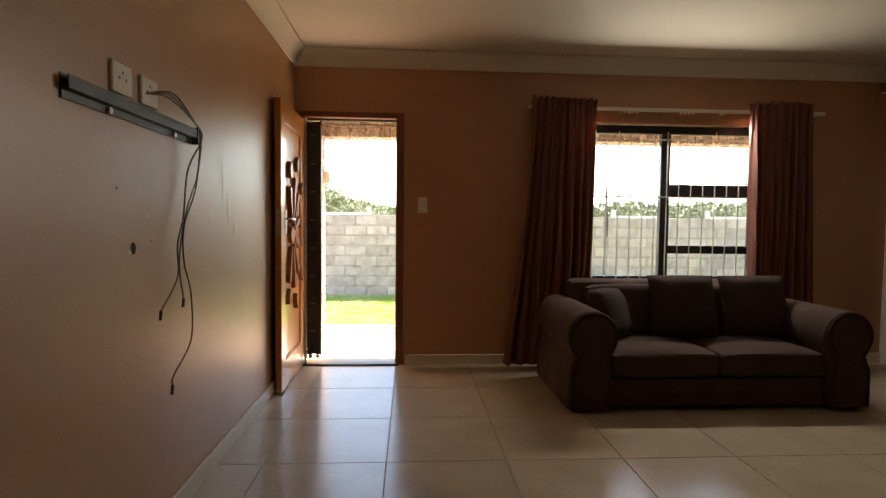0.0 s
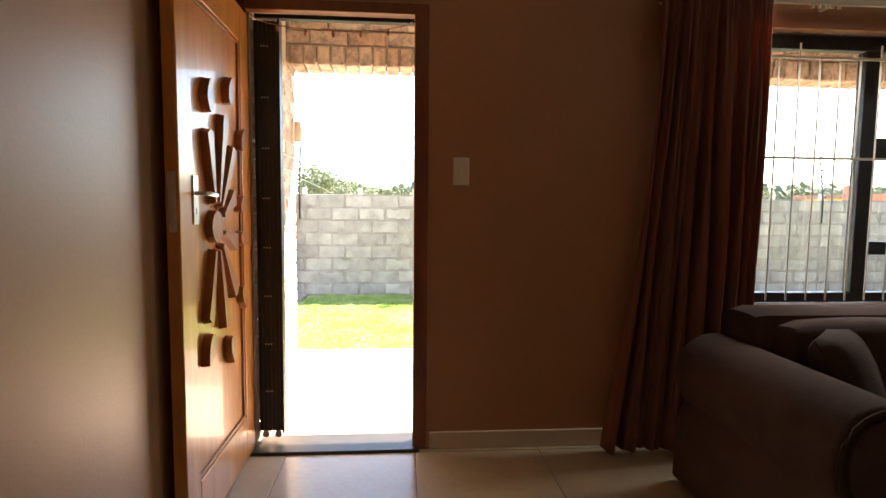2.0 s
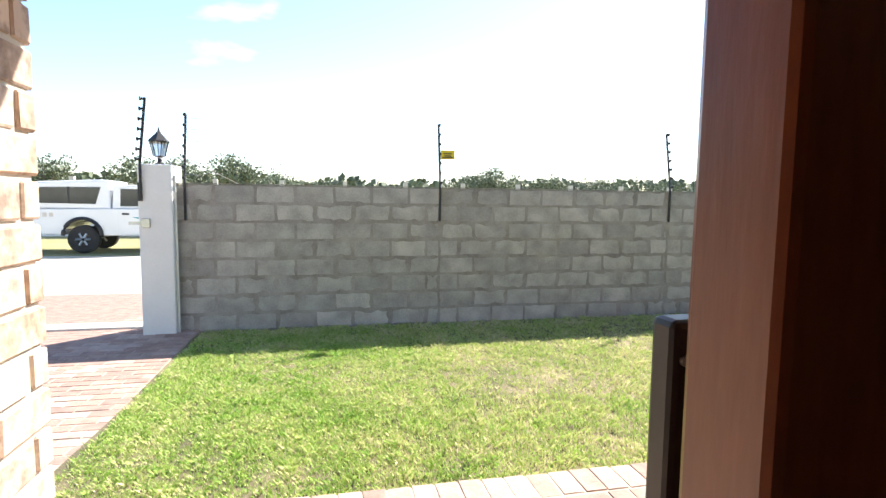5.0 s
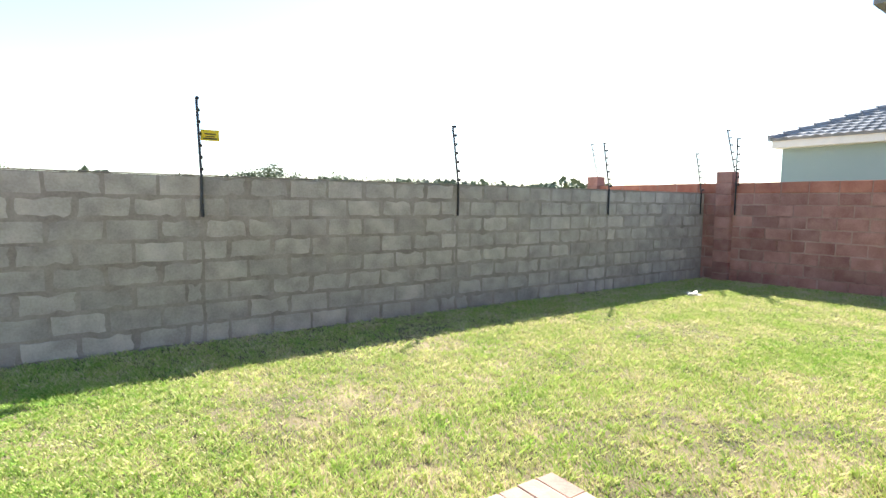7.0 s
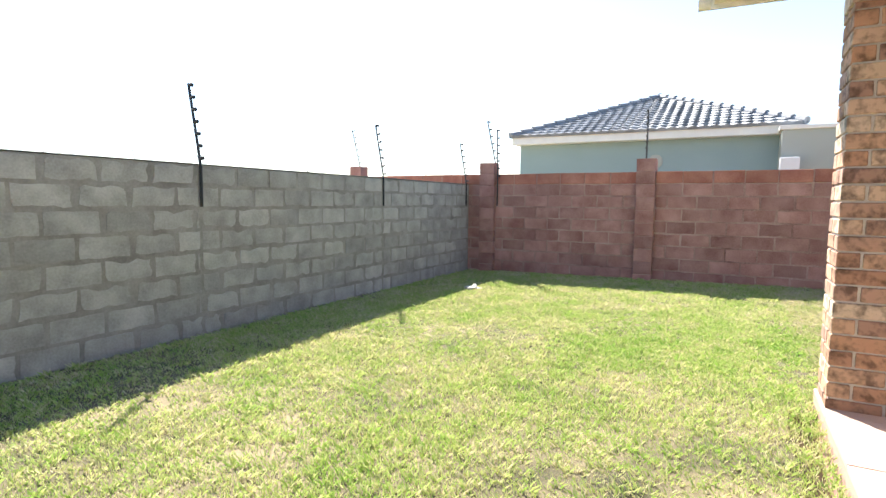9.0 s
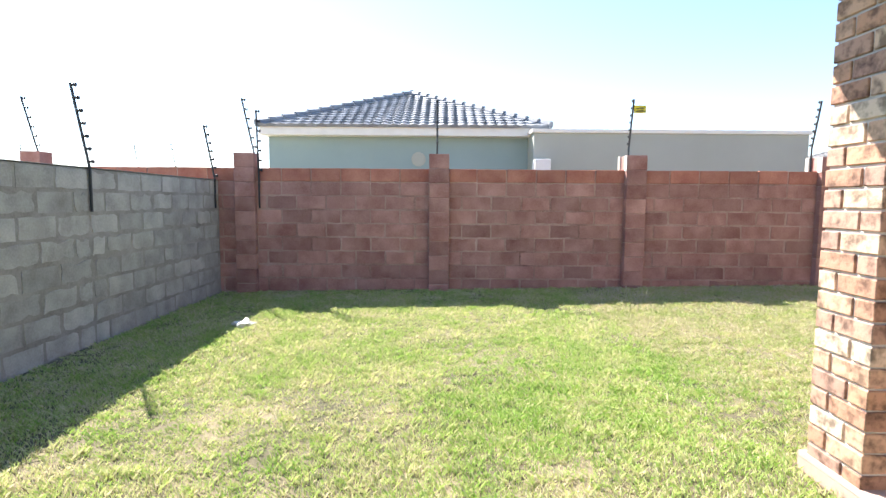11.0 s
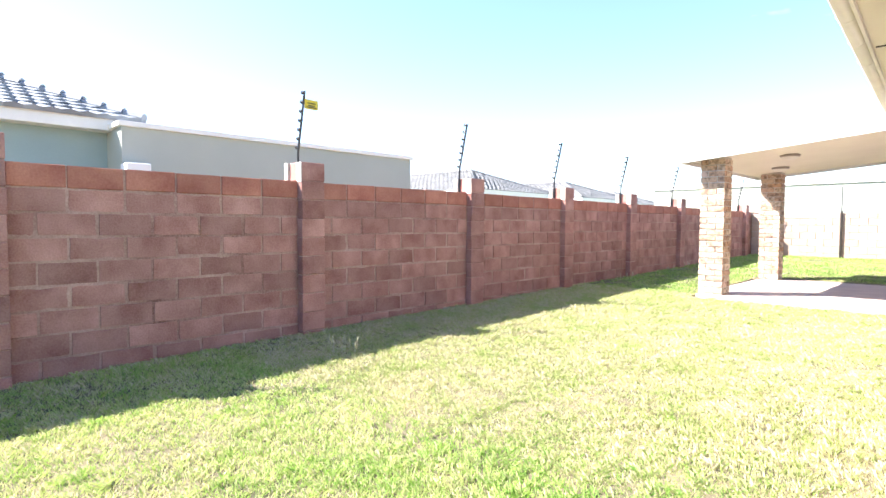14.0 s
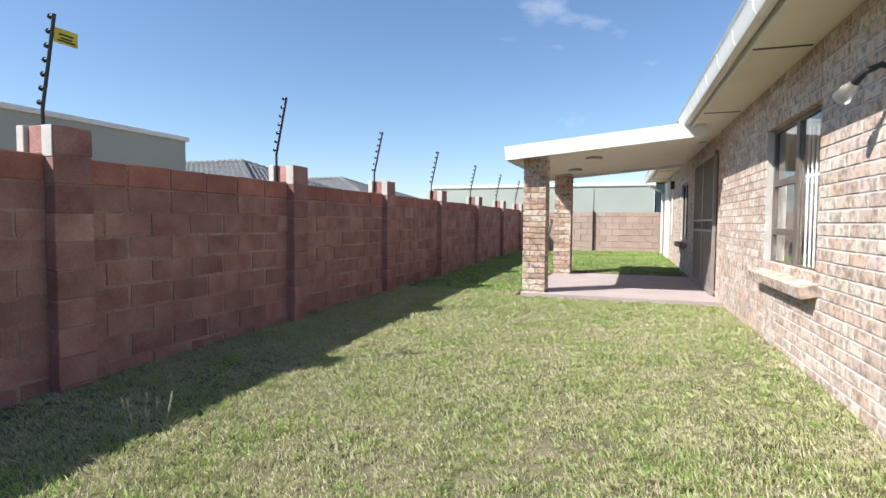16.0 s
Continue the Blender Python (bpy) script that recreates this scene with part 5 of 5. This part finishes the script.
def pickup(place):
    """A white double-use pickup with a canopy, nose towards +x, its near side towards -y; the origin lies on the ground under its middle."""
    ob = thing("pickup_truck", place, "white pickup truck with a canopy parked on the verge", "pickup truck")
    body = [(-2.5, 0.5), (-1.6, 0.48), (-1.55, 0.62), (-1.4, 0.8), (-1.15, 0.88), (-0.9, 0.8), (-0.75, 0.62), (-0.7, 0.45), (1.05, 0.45), (1.1, 0.62), (1.25, 0.8), (1.5, 0.88), (1.75, 0.8), (1.9, 0.62), (1.95, 0.5), (2.5, 0.52), (2.5, 0.95), (2.3, 1.08), (1.2, 1.15), (-2.5, 1.12)]
    part("body", profile_solid(body, -0.85, 0.85, 0.03), CARPAINT, ob)
    cab = [(1.15, 1.14), (0.55, 1.68), (0.35, 1.74), (-0.45, 1.74), (-0.5, 1.13)]
    part("cab", profile_solid(cab, -0.78, 0.78, 0.04), CARPAINT, ob)
    can = [(-0.52, 1.12), (-0.54, 1.84), (-0.7, 1.87), (-2.1, 1.8), (-2.3, 1.74), (-2.5, 1.14)]
    canopy = part("canopy", profile_solid(can, -0.8, 0.8, 0.05), CARPAINT, ob, "white canopy")
    part("window", profile_solid([(-0.72, 1.68), (-0.85, 1.25), (-2.3, 1.27), (-2.05, 1.66)], -0.81, -0.795), CARGLASS, canopy, "dark sliding canopy window")
    part("window_divider", boxes((-1.46, -1.42, -0.815, -0.8, 1.26, 1.68)), BLACK, canopy)
    part("door_window", profile_solid([(0.92, 1.2), (0.5, 1.6), (0.42, 1.64), (-0.28, 1.64), (-0.3, 1.2)], -0.79, -0.775), CARGLASS, ob, "dark cab window")
    part("door", boxes((-0.34, 0.9, -0.86, -0.848, 0.6, 1.12), bevel=0.004), CARPAINT, ob)
    part("door_handle", boxes((-0.25, -0.08, -0.875, -0.855, 0.98, 1.03), bevel=0.005), BLACK, ob)
    part("side_sticker", profile_solid([(-0.02, 0.92), (0.3, 0.84), (0.75, 0.95), (0.4, 1.0), (0.2, 0.93)], -0.866, -0.861), STICKER, ob, "teal wave sticker")
    for k in range(5):
        part("side_letter_bar", boxes((-2.42 + k * 0.14, -2.33 + k * 0.14, -0.858, -0.852, 0.93, 1.03)), CAPSTONE, ob)
    for x in (-1.15, 1.5):
        part("wheel_arch", tube([(x + 0.43 * math.cos(a), -0.86, 0.46 + 0.43 * math.sin(a)) for a in (math.pi * j / 12 for j in range(13))], 0.05, 6), BLACK, ob)
        for y in (-0.72, 0.72):
            wh = part("wheel", tube([(0, -0.1, 0), (0, -0.115, 0), (0, 0.1, 0)], [0.18, 0.2, 0.2], 20), STEEL, ob, "steel rim", m=pose(x, y, 0.36))
            part("tyre", tube([(0, -0.11, 0), (0, -0.125, 0), (0, -0.1, 0), (0, 0.1, 0), (0, 0.12, 0)], [0.22, 0.3, 0.355, 0.355, 0.3], 24), TYRE, wh)
            for j in range(6):
                a = math.pi * j / 3
                part("spoke", tube([(0.04 * math.cos(a), -0.125, 0.04 * math.sin(a)), (0.17 * math.cos(a), -0.12, 0.17 * math.sin(a))], 0.028, 6), STEEL, wh)
    part("rear_bumper", boxes((-2.62, -2.48, -0.82, 0.82, 0.42, 0.58), bevel=0.02), BLACK, ob)
    return ob


pickup(pose(-5.2, 20.3, -0.25, 0, 0, 3))


def tree(place, height, spread, seed, label):
    """A broad gum tree: tapered trunk with limbs, and a ragged crown of many small leaf sprays."""
    rnd = random.Random(seed)
    ob = thing("gum_tree", place, label, "tree", "far trees")
    tr = tube([(0, 0, -0.5), (0.1, 0, height * 0.25), (0.05, 0.1, height * 0.5), (0.2, 0.1, height * 0.78)], [height * 0.035, height * 0.028, height * 0.02, height * 0.006], 7)
    part("trunk", tr, BARK, ob)
    v, f = [], []
    puffs = []
    for k in range(11):
        a, r = rnd.uniform(0, 6.28), spread * rnd.uniform(0.1, 0.78)
        puffs.append((Vector((r * math.cos(a), r * math.sin(a), height * rnd.uniform(0.45, 0.86) * (1 - 0.16 * r / spread))), spread * rnd.uniform(0.26, 0.44)))
    for c, size in puffs:
        part("limb", tube([(0.08, 0.05, height * 0.35), tuple(c * 0.6 + Vector((0, 0, height * 0.12))), tuple(c)], [height * 0.012, height * 0.008, height * 0.003], 5), BARK, ob)
        for q in range(260):
            d = Vector((rnd.gauss(0, 1), rnd.gauss(0, 1), rnd.gauss(0, 0.75)))
            p = c + d.normalized() * size * rnd.uniform(0.45, 1.08)
            w = rnd.uniform(0.1, 0.24) * height / 7
            t1 = Vector((rnd.gauss(0, 1), rnd.gauss(0, 1), rnd.gauss(0, 1))).normalized() * w
            t2 = t1.cross(Vector((rnd.gauss(0, 1), rnd.gauss(0, 1), rnd.gauss(0, 1)))).normalized() * w * 0.6
            i = len(v)
            v += [tuple(p - t1), tuple(p + t2), tuple(p + t1), tuple(p - t2)]
            f.append((i, i + 1, i + 2, i + 3))
    o = new("crown", raw_mesh("crown", v, f, LEAF))
    o.parent = ob
    return ob


# bearing from +y towards +x, distance, height over the ground, half width
TREES = [(-29, 70, 7.6, 4.2), (-24.5, 75, 6.6, 4.5), (-16.5, 72, 7.4, 4.4), (-13, 80, 6.9, 5.0), (-8.6, 70, 7.4, 4.3), (-5.5, 85, 5.8, 6.0), (-2.0, 95, 5.2, 6.5), (2.0, 100, 5.0, 6.5), (6.5, 100, 4.7, 6.0),
         (14.2, 80, 6.1, 4.4), (17.4, 75, 6.6, 4.4), (20, 90, 5.8, 5), (23.2, 85, 6.3, 5.5), (28, 90, 6.0, 5.5), (32, 95, 5.8, 6), (36, 90, 5.3, 5), (40, 95, 5.2, 6.0), (44, 100, 5.0, 6.0)]
for k, (ang, dist, hgt, wid) in enumerate(TREES):
    a = radians(ang)
    tree(pose(-0.3 + dist * math.sin(a), 4.6 + dist * math.cos(a), -0.6, 0, 0, 40 * k), hgt, wid, k, "grey-green gum tree on the far side of the open land")
bush_v, bush_f, rnd = [], [], random.Random(8)
for k in range(9000):
    a, dist = radians(rnd.uniform(-42, 52)), rnd.uniform(96, 130)
    p = Vector((dist * math.sin(a), 4.6 + dist * math.cos(a), rnd.uniform(-0.6, 4.9 + 1.2 * noise.noise(Vector((a * 14, 0, 0))))))
    t1 = Vector((rnd.gauss(0, 1), rnd.gauss(0, 1), rnd.gauss(0, 1))).normalized() * 0.8
    t2 = t1.cross(Vector((rnd.gauss(0, 1), rnd.gauss(0, 1), rnd.gauss(0, 1)))).normalized() * 0.6
    i = len(bush_v)
    bush_v += [tuple(p - t1), tuple(p + t2), tuple(p + t1), tuple(p - t2)]
    bush_f.append((i, i + 1, i + 2, i + 3))
tagged(new("far_bush", raw_mesh("far_bush", bush_v, bush_f, LEAF)), "low far woodland along the horizon", "woodland", "", "stuff")

# ---- small things on the lawn ----
rag = thing("litter", pose(7.27, 9.15, ground_z(7.27, 9.15) + 0.02), "crumpled white paper lying on the grass", "litter")
bm = bmesh.new()
bmesh.ops.create_icosphere(bm, subdivisions=2, radius=0.09)
for v_ in bm.verts:
    v_.co = Vector((v_.co.x, v_.co.y, v_.co.z * 0.5)) * (1 + 0.9 * noise.noise(v_.co * 18))
part("paper", bm, WHITEPLASTIC, rag)
STRAW = surface("pale_seed_stalks", (0.45, 0.42, 0.28), (0.6, 0.56, 0.4), 20, 0.8, 0.0)
for wx, wy in ((8.18, 4.87), (8.26, 4.93), (8.9, -1.6), (9.0, -2.2), (8.95, -4.1), (9.0, -5.2)):
    weed = thing("weed_tuft", pose(wx, wy, ground_z(wx, wy)), "thin seeding weed at the wall foot", "weed", "weeds along the red wall")
    for k in range(5):
        a, h_ = rnd.uniform(0, 6.28), rnd.uniform(0.06, 0.17)
        part("stalk", tube([(0.05 * math.cos(a), 0.05 * math.sin(a), 0), (0.07 * math.cos(a), 0.07 * math.sin(a), h_ * 0.6), (0.08 * math.cos(a), 0.08 * math.sin(a), h_), (0.085 * math.cos(a), 0.085 * math.sin(a), h_ + 0.03)], [0.002, 0.0018, 0.005, 0.002], 5), STRAW, weed)

# ---- single pieces: bricks, blocks, pavers, tiles ----
tiles = []
for i in range(-2, 8):
    for j in range(-10, 4):
        x0, y0 = -0.11 + 0.605 * i, 2.645 + 0.605 * j
        c = (max(x0, -0.95) + 0.002, min(x0 + 0.605, 4.22) - 0.002, max(y0, -3.2) + 0.002, min(y0 + 0.605, 4.5) - 0.002, -0.012, 0.0)
        if c[1] - c[0] > 0.03 and c[3] - c[2] > 0.03:
            tiles.append(c)
lay(floor, tiles, "tile", TILE, TILE, 0.0012)

cells = [(ua, ub, GREY_Y, GREY_Y + 0.14, za, zb) for p0, p1, sh in ((-1.83, 0.93, 0.5), (0.93, 3.8, 0.45), (3.8, 6.62, 0.5), (6.62, 9.28, 0.5)) for ua, ub, za, zb in bond(p0, p1, GBASE, GBASE + 9 * GC, GC, 0.402, 0.019, (), sh)]
lay(grey_wall, cells, "block", BLOCK, BLOCK, 0.009, 300, 0.003, 0.027)
cells, tops = [], []
for p1, p0 in zip(PILLARS, PILLARS[1:] + [-11.2]):
    cells += [(RED_X, RED_X + 0.14, ua, ub, za, zb) for ua, ub, za, zb in bond(p0 + 0.13, p1 - 0.13, -0.36, 1.323, 0.187, 0.4, 0.013)]
    tops += [(RED_X - 0.004, RED_X + 0.14, ua, ub, za, zb) for ua, ub, za, zb in bond(p0 + 0.13, p1 - 0.13, 1.323, 1.51, 0.187, 0.4, 0.013)]
cells.sort(key=lambda c: abs(c[2] - 4.2))
lay(red_wall, cells, "block", REDBLOCK, REDREST, 0.006, 290, 0.003, 0.012, True)
lay(red_wall, tops, "cap_block", REDTOP, REDTOP, 0.006, 80, 0.003)
lay(far_wall, [(ua, ub, -11.205, -11.1, za, zb) for ua, ub, za, zb in bond(4.4, 9.28, -0.1, 1.45, 0.2, 0.4, 0.007)], "block", BUFFBLOCK, BUFFBLOCK, 0.004, 150)

# face bricks
BRK, CRS, JNT = 0.232, 0.0855, 0.011
cells = [(-0.1, 0.0, ua, ub, za, zb) for ua, ub, za, zb in bond(-14.6, 0.7, -0.2, EZ, CRS, BRK, JNT, HOLES)]
cells.sort(key=lambda c: abs(c[2] + 1.1) + 0.6 * abs(c[4] - 0.9))
lay(front, cells, "brick", FACEBRICK, FACEREST, 0.004, 300, 0.001)
cells = [(-0.97, -0.87, ua, ub, za, zb) for ua, ub, za, zb in bond(4.57, 5.57, -0.06, 2.045, CRS, BRK, JNT)]
cells += [(ua, ub, 5.52, 5.575, za, zb) for ua, ub, za, zb in bond(-1.2, -0.975, -0.06, 2.045, CRS, BRK, JNT)]
lay(porch_wall, cells, "brick", FACEBRICK, FACEREST, 0.004, 200, 0.001)
cells = []
n_ = int(5.4 / 0.083)
for k in range(n_):
    x = -1.19 + k * 0.083
    cells.append((x + 0.005, x + 0.078, 5.34, 5.57, 2.025, 2.14))
cells += [(ua, ub, 5.34, 5.57, za, zb) for ua, ub, za, zb in bond(-1.2, 4.2, 2.145, 2.43, CRS, BRK, JNT)]
cells.sort(key=lambda c: abs(c[0] - 1.0))
lay(beam, cells, "brick", FACEBRICK, FACEREST, 0.005, 200, 0.001)
cells = [(ua, ub, 4.555, 4.662, za, zb) for ua, ub, za, zb in bond(-0.045, 1.36, -0.06, 2.38, CRS, BRK, JNT)]
lay(reveal, cells, "brick", PILLARBRICK, FACEREST, 0.012, 200, 0.001)


def brick_column(ob, hx, hy, height, material):
    """Bricks round a square core, turning about from course to course."""
    cells_ = []
    k = 0
    while k * CRS < height:
        z0, z1 = k * CRS + JNT / 2, (k + 1) * CRS - JNT / 2
        if k % 2:
            cells_ += [(-hx, hx - 0.112, -hy, -hy + 0.1, z0, z1), (hx - 0.1, hx, -hy, hy - 0.112, z0, z1), (-hx + 0.112, hx, hy - 0.1, hy, z0, z1), (-hx, -hx + 0.1, -hy + 0.112, hy, z0, z1)]
        else:
            cells_ += [(-hx + 0.112, hx, -hy, -hy + 0.1, z0, z1), (hx - 0.1, hx, -hy + 0.112, hy, z0, z1), (-hx, hx - 0.112, hy - 0.1, hy, z0, z1), (-hx, -hx + 0.1, -hy, hy - 0.112, z0, z1)]
        k += 1
    lay(ob, cells_, "brick", material, material, 0.004, 120, 0.001)


brick_column(pillar, 0.155, 0.175, 2.2, PILLARBRICK)
for col in COLS:
    brick_column(col, 0.167, 0.167, 2.12, COLUMNBRICK)

# pavers and porch tiles
cells = []
for i in range(9):
    for j in range(2):
        x0, y0 = -0.93 + 0.6 * i, 4.67 + 0.45 * j
        cells.append((x0 + 0.003, min(x0 + 0.597, 4.32), y0 + 0.003, y0 + 0.447, -0.06, -0.035))
lay(porch_slab, cells, "tile", PORCHTILE, PORCHTILE, 0.002)
cells = []
for i in range(-3, 13):
    for j in range(4):
        x0, y0 = -0.93 + 0.2 * i, 5.57 + 0.19 * j
        if (i + j) % 2:
            cells += [(x0 + 0.003, x0 + 0.197, y0 + 0.003, y0 + 0.092, -0.1, -0.05), (x0 + 0.003, x0 + 0.197, y0 + 0.098, y0 + 0.187, -0.1, -0.05)]
        else:
            cells += [(x0 + 0.003, x0 + 0.097, y0 + 0.003, y0 + 0.187, -0.1, -0.05), (x0 + 0.103, x0 + 0.197, y0 + 0.003, y0 + 0.187, -0.1, -0.05)]
cells = [c for c in cells if c[1] < 1.64]
cells += [(1.52 - 0.105 * k, 1.52 - 0.105 * k + 0.099, 6.338, 6.53, -0.12, -0.05) for k in range(29)]
lay(path_base, cells, "paver", PAVER, PAVER, 0.004, 300, 0.002)
cells = [(ua, ub, za, zb, -0.215, -0.175) for ua, ub, za, zb in bond(-4.4, -1.6, 5.3, 12.6, 0.105, 0.21, 0.006)]
cells.sort(key=lambda c: -c[0] + 0.1 * abs(c[2] - 9))
lay(drive, cells, "paver", PAVER, PAVER, 0.004, 300, 0.002)

# ---- the lawn's blades ----


def blade_material(name, shift, gain=1.0):
    """Blades in mixed greens and straw: patches decide, and each blade strays from its patch; thin enough to let light through."""
    m = bpy.data.materials.new(name)
    m.use_nodes = True
    nt = m.node_tree
    n, link = nt.nodes, nt.links.new
    place, patch, own, add, ramp = (n.new("ShaderNode" + k) for k in ("TexCoord", "TexNoise", "NewGeometry", "Math", "ValToRGB"))
    patch.inputs["Scale"].default_value, patch.inputs["Detail"].default_value = 2.6, 8
    link(place.outputs["Object"], patch.inputs["Vector"])
    add.operation = "MULTIPLY_ADD"
    add.inputs[1].default_value = 0.52
    wide = n.new("ShaderNodeMapRange")
    wide.inputs["From Min"].default_value, wide.inputs["From Max"].default_value = 0.3, 0.72
    wide.inputs["To Min"].default_value, wide.inputs["To Max"].default_value = 0.11 + shift, 0.43 + shift
    wide.clamp = False
    link(patch.outputs["Fac"], wide.inputs["Value"])
    link(own.outputs["Random Per Island"], add.inputs[0])
    link(wide.outputs["Result"], add.inputs[2])
    stops = ((0.0, (0.12, 0.265, 0.036)), (0.24, (0.265, 0.42, 0.075)), (0.5, (0.45, 0.51, 0.18)), (0.7, (0.59, 0.54, 0.315)), (0.92, (0.69, 0.6, 0.43)))
    while len(ramp.color_ramp.elements) < len(stops):
        ramp.color_ramp.elements.new(0.5)
    for e, (at, c) in zip(ramp.color_ramp.elements, stops):
        e.position, e.color = at, (*(gain * q for q in c), 1)
    link(add.outputs[0], ramp.inputs["Fac"])
    body = n["Principled BSDF"]
    body.inputs["Roughness"].default_value = 0.7
    link(ramp.outputs["Color"], body.inputs["Base Color"])
    thin, blend = n.new("ShaderNodeBsdfTranslucent"), n.new("ShaderNodeMixShader")
    blend.inputs["Fac"].default_value = 0.3
    link(ramp.outputs["Color"], thin.inputs["Color"])
    link(body.outputs["BSDF"], blend.inputs[1])
    link(thin.outputs["BSDF"], blend.inputs[2])
    link(blend.outputs["Shader"], n["Material Output"].inputs["Surface"])
    return m


GRASS, LUSH, DRY = blade_material("lawn_grass_blades", -0.04, 1.14), blade_material("watered_grass_blades", -0.24, 1.15), blade_material("dry_grass_blades", 0.1, 0.97)
rng = np.random.default_rng(5)


def blades(name, n, x0, x1, y0, y1, tall, wide, material=None, lump=None):
    """Grass blades as bent slivers, two triangles each."""
    x, y = rng.uniform(x0, x1, n), rng.uniform(y0, y1, n)
    keep = ~((x < 1.63) & (y < 6.54)) & ~((x < 4.35) & (y < 5.58)) & ~((x < 4.405 - 0.033 * (y - 4)) & (y < 5)) & ~((x < 7.34) & (x > 4.3) & (y < -0.6) & (y > -4.37)) 
    if lump:
        cx_, cy_, rx_, ry_ = lump
        keep &= ((x - cx_) / rx_) ** 2 + ((y - cy_) / ry_) ** 2 < rng.uniform(0.0, 1.0, n)
    bare = np.array([0.8 * noise.noise(Vector((a * 1.7, b * 1.7, 3.0))) + 0.35 * noise.noise(Vector((a * 5, b * 5, 7.0))) + 1.1 * noise.noise(Vector((a * 24, b * 24, 1.0))) for a, b in zip(x, y)])
    keep &= bare < rng.uniform(0.05, 0.9, n)
    x, y = x[keep], y[keep]
    n = len(x)
    z = np.array([ground_z(a, b) for a, b in zip(x, y)])
    yaw, lean = rng.uniform(0, 6.283, n), rng.uniform(0.2, 1.3, n)
    clump = np.array([noise.noise(Vector((a * 11, b * 11, 5.0))) for a, b in zip(x, y)])
    h = tall * rng.uniform(0.5, 1.3, n) * np.clip(1.0 + 0.8 * clump, 0.5, 1.7)
    w = wide * rng.uniform(0.7, 1.3, n)
    cx, sx = np.cos(yaw), np.sin(yaw)
    dx, dy = np.cos(yaw + 1.2) * h * lean, np.sin(yaw + 1.2) * h * lean
    co = np.empty((n, 4, 3), np.float32)
    co[:, 0] = np.stack([x - cx * w, y - sx * w, z - 0.004], 1)
    co[:, 1] = np.stack([x + cx * w, y + sx * w, z - 0.004], 1)
    co[:, 2] = np.stack([x + cx * w * 0.8 + dx * 0.4, y + sx * w * 0.8 + dy * 0.4, z + h * 0.65], 1)
    co[:, 3] = np.stack([x + dx, y + dy, z + h], 1)
    me = bpy.data.meshes.new(name)
    me.vertices.add(4 * n)
    me.vertices.foreach_set("co", co.ravel())
    base = 4 * np.arange(n, dtype=np.int32)
    loops = np.stack([base, base + 1, base + 2, base, base + 2, base + 3], 1).ravel()
    me.loops.add(len(loops))
    me.loops.foreach_set("vertex_index", loops)
    me.polygons.add(2 * n)
    me.polygons.foreach_set("loop_start", np.arange(0, 6 * n, 3, dtype=np.int32))
    me.update(calc_edges=True)
    me.materials.append(material or GRASS)
    return tagged(new(name, me), "short patchy lawn grass, green and straw-coloured", "grass", "", "stuff")


blades("lawn_grass", 400000, -1.55, 9.3, 5.5, 10.18, 0.027, 0.0023)
blades("lawn_grass", 190000, 1.5, 9.3, 5.5, 10.18, 0.023, 0.0023, DRY, (6.6, 8.3, 4.4, 2.8))
blades("lawn_grass", 400000, 4.3, 9.3, -1.0, 5.5, 0.026, 0.0023, DRY)
blades("lawn_grass", 90000, 4.4, 9.3, -11.1, -1.0, 0.025, 0.005, LUSH)
blades("lawn_grass", 55000, 4.3, 7.2, 4.4, 7.6, 0.025, 0.0022, LUSH, (5.4, 6.0, 1.5, 1.5))
blades("lawn_grass", 130000, -1.55, 1.6, 6.6, 10.15, 0.026, 0.0022, LUSH, (-1.0, 8.2, 2.1, 2.2))
blades("lawn_grass", 50000, 4.5, 9.2, -1.0, 2.4, 0.026, 0.0024, LUSH, (6.6, -0.6, 3.0, 2.0))
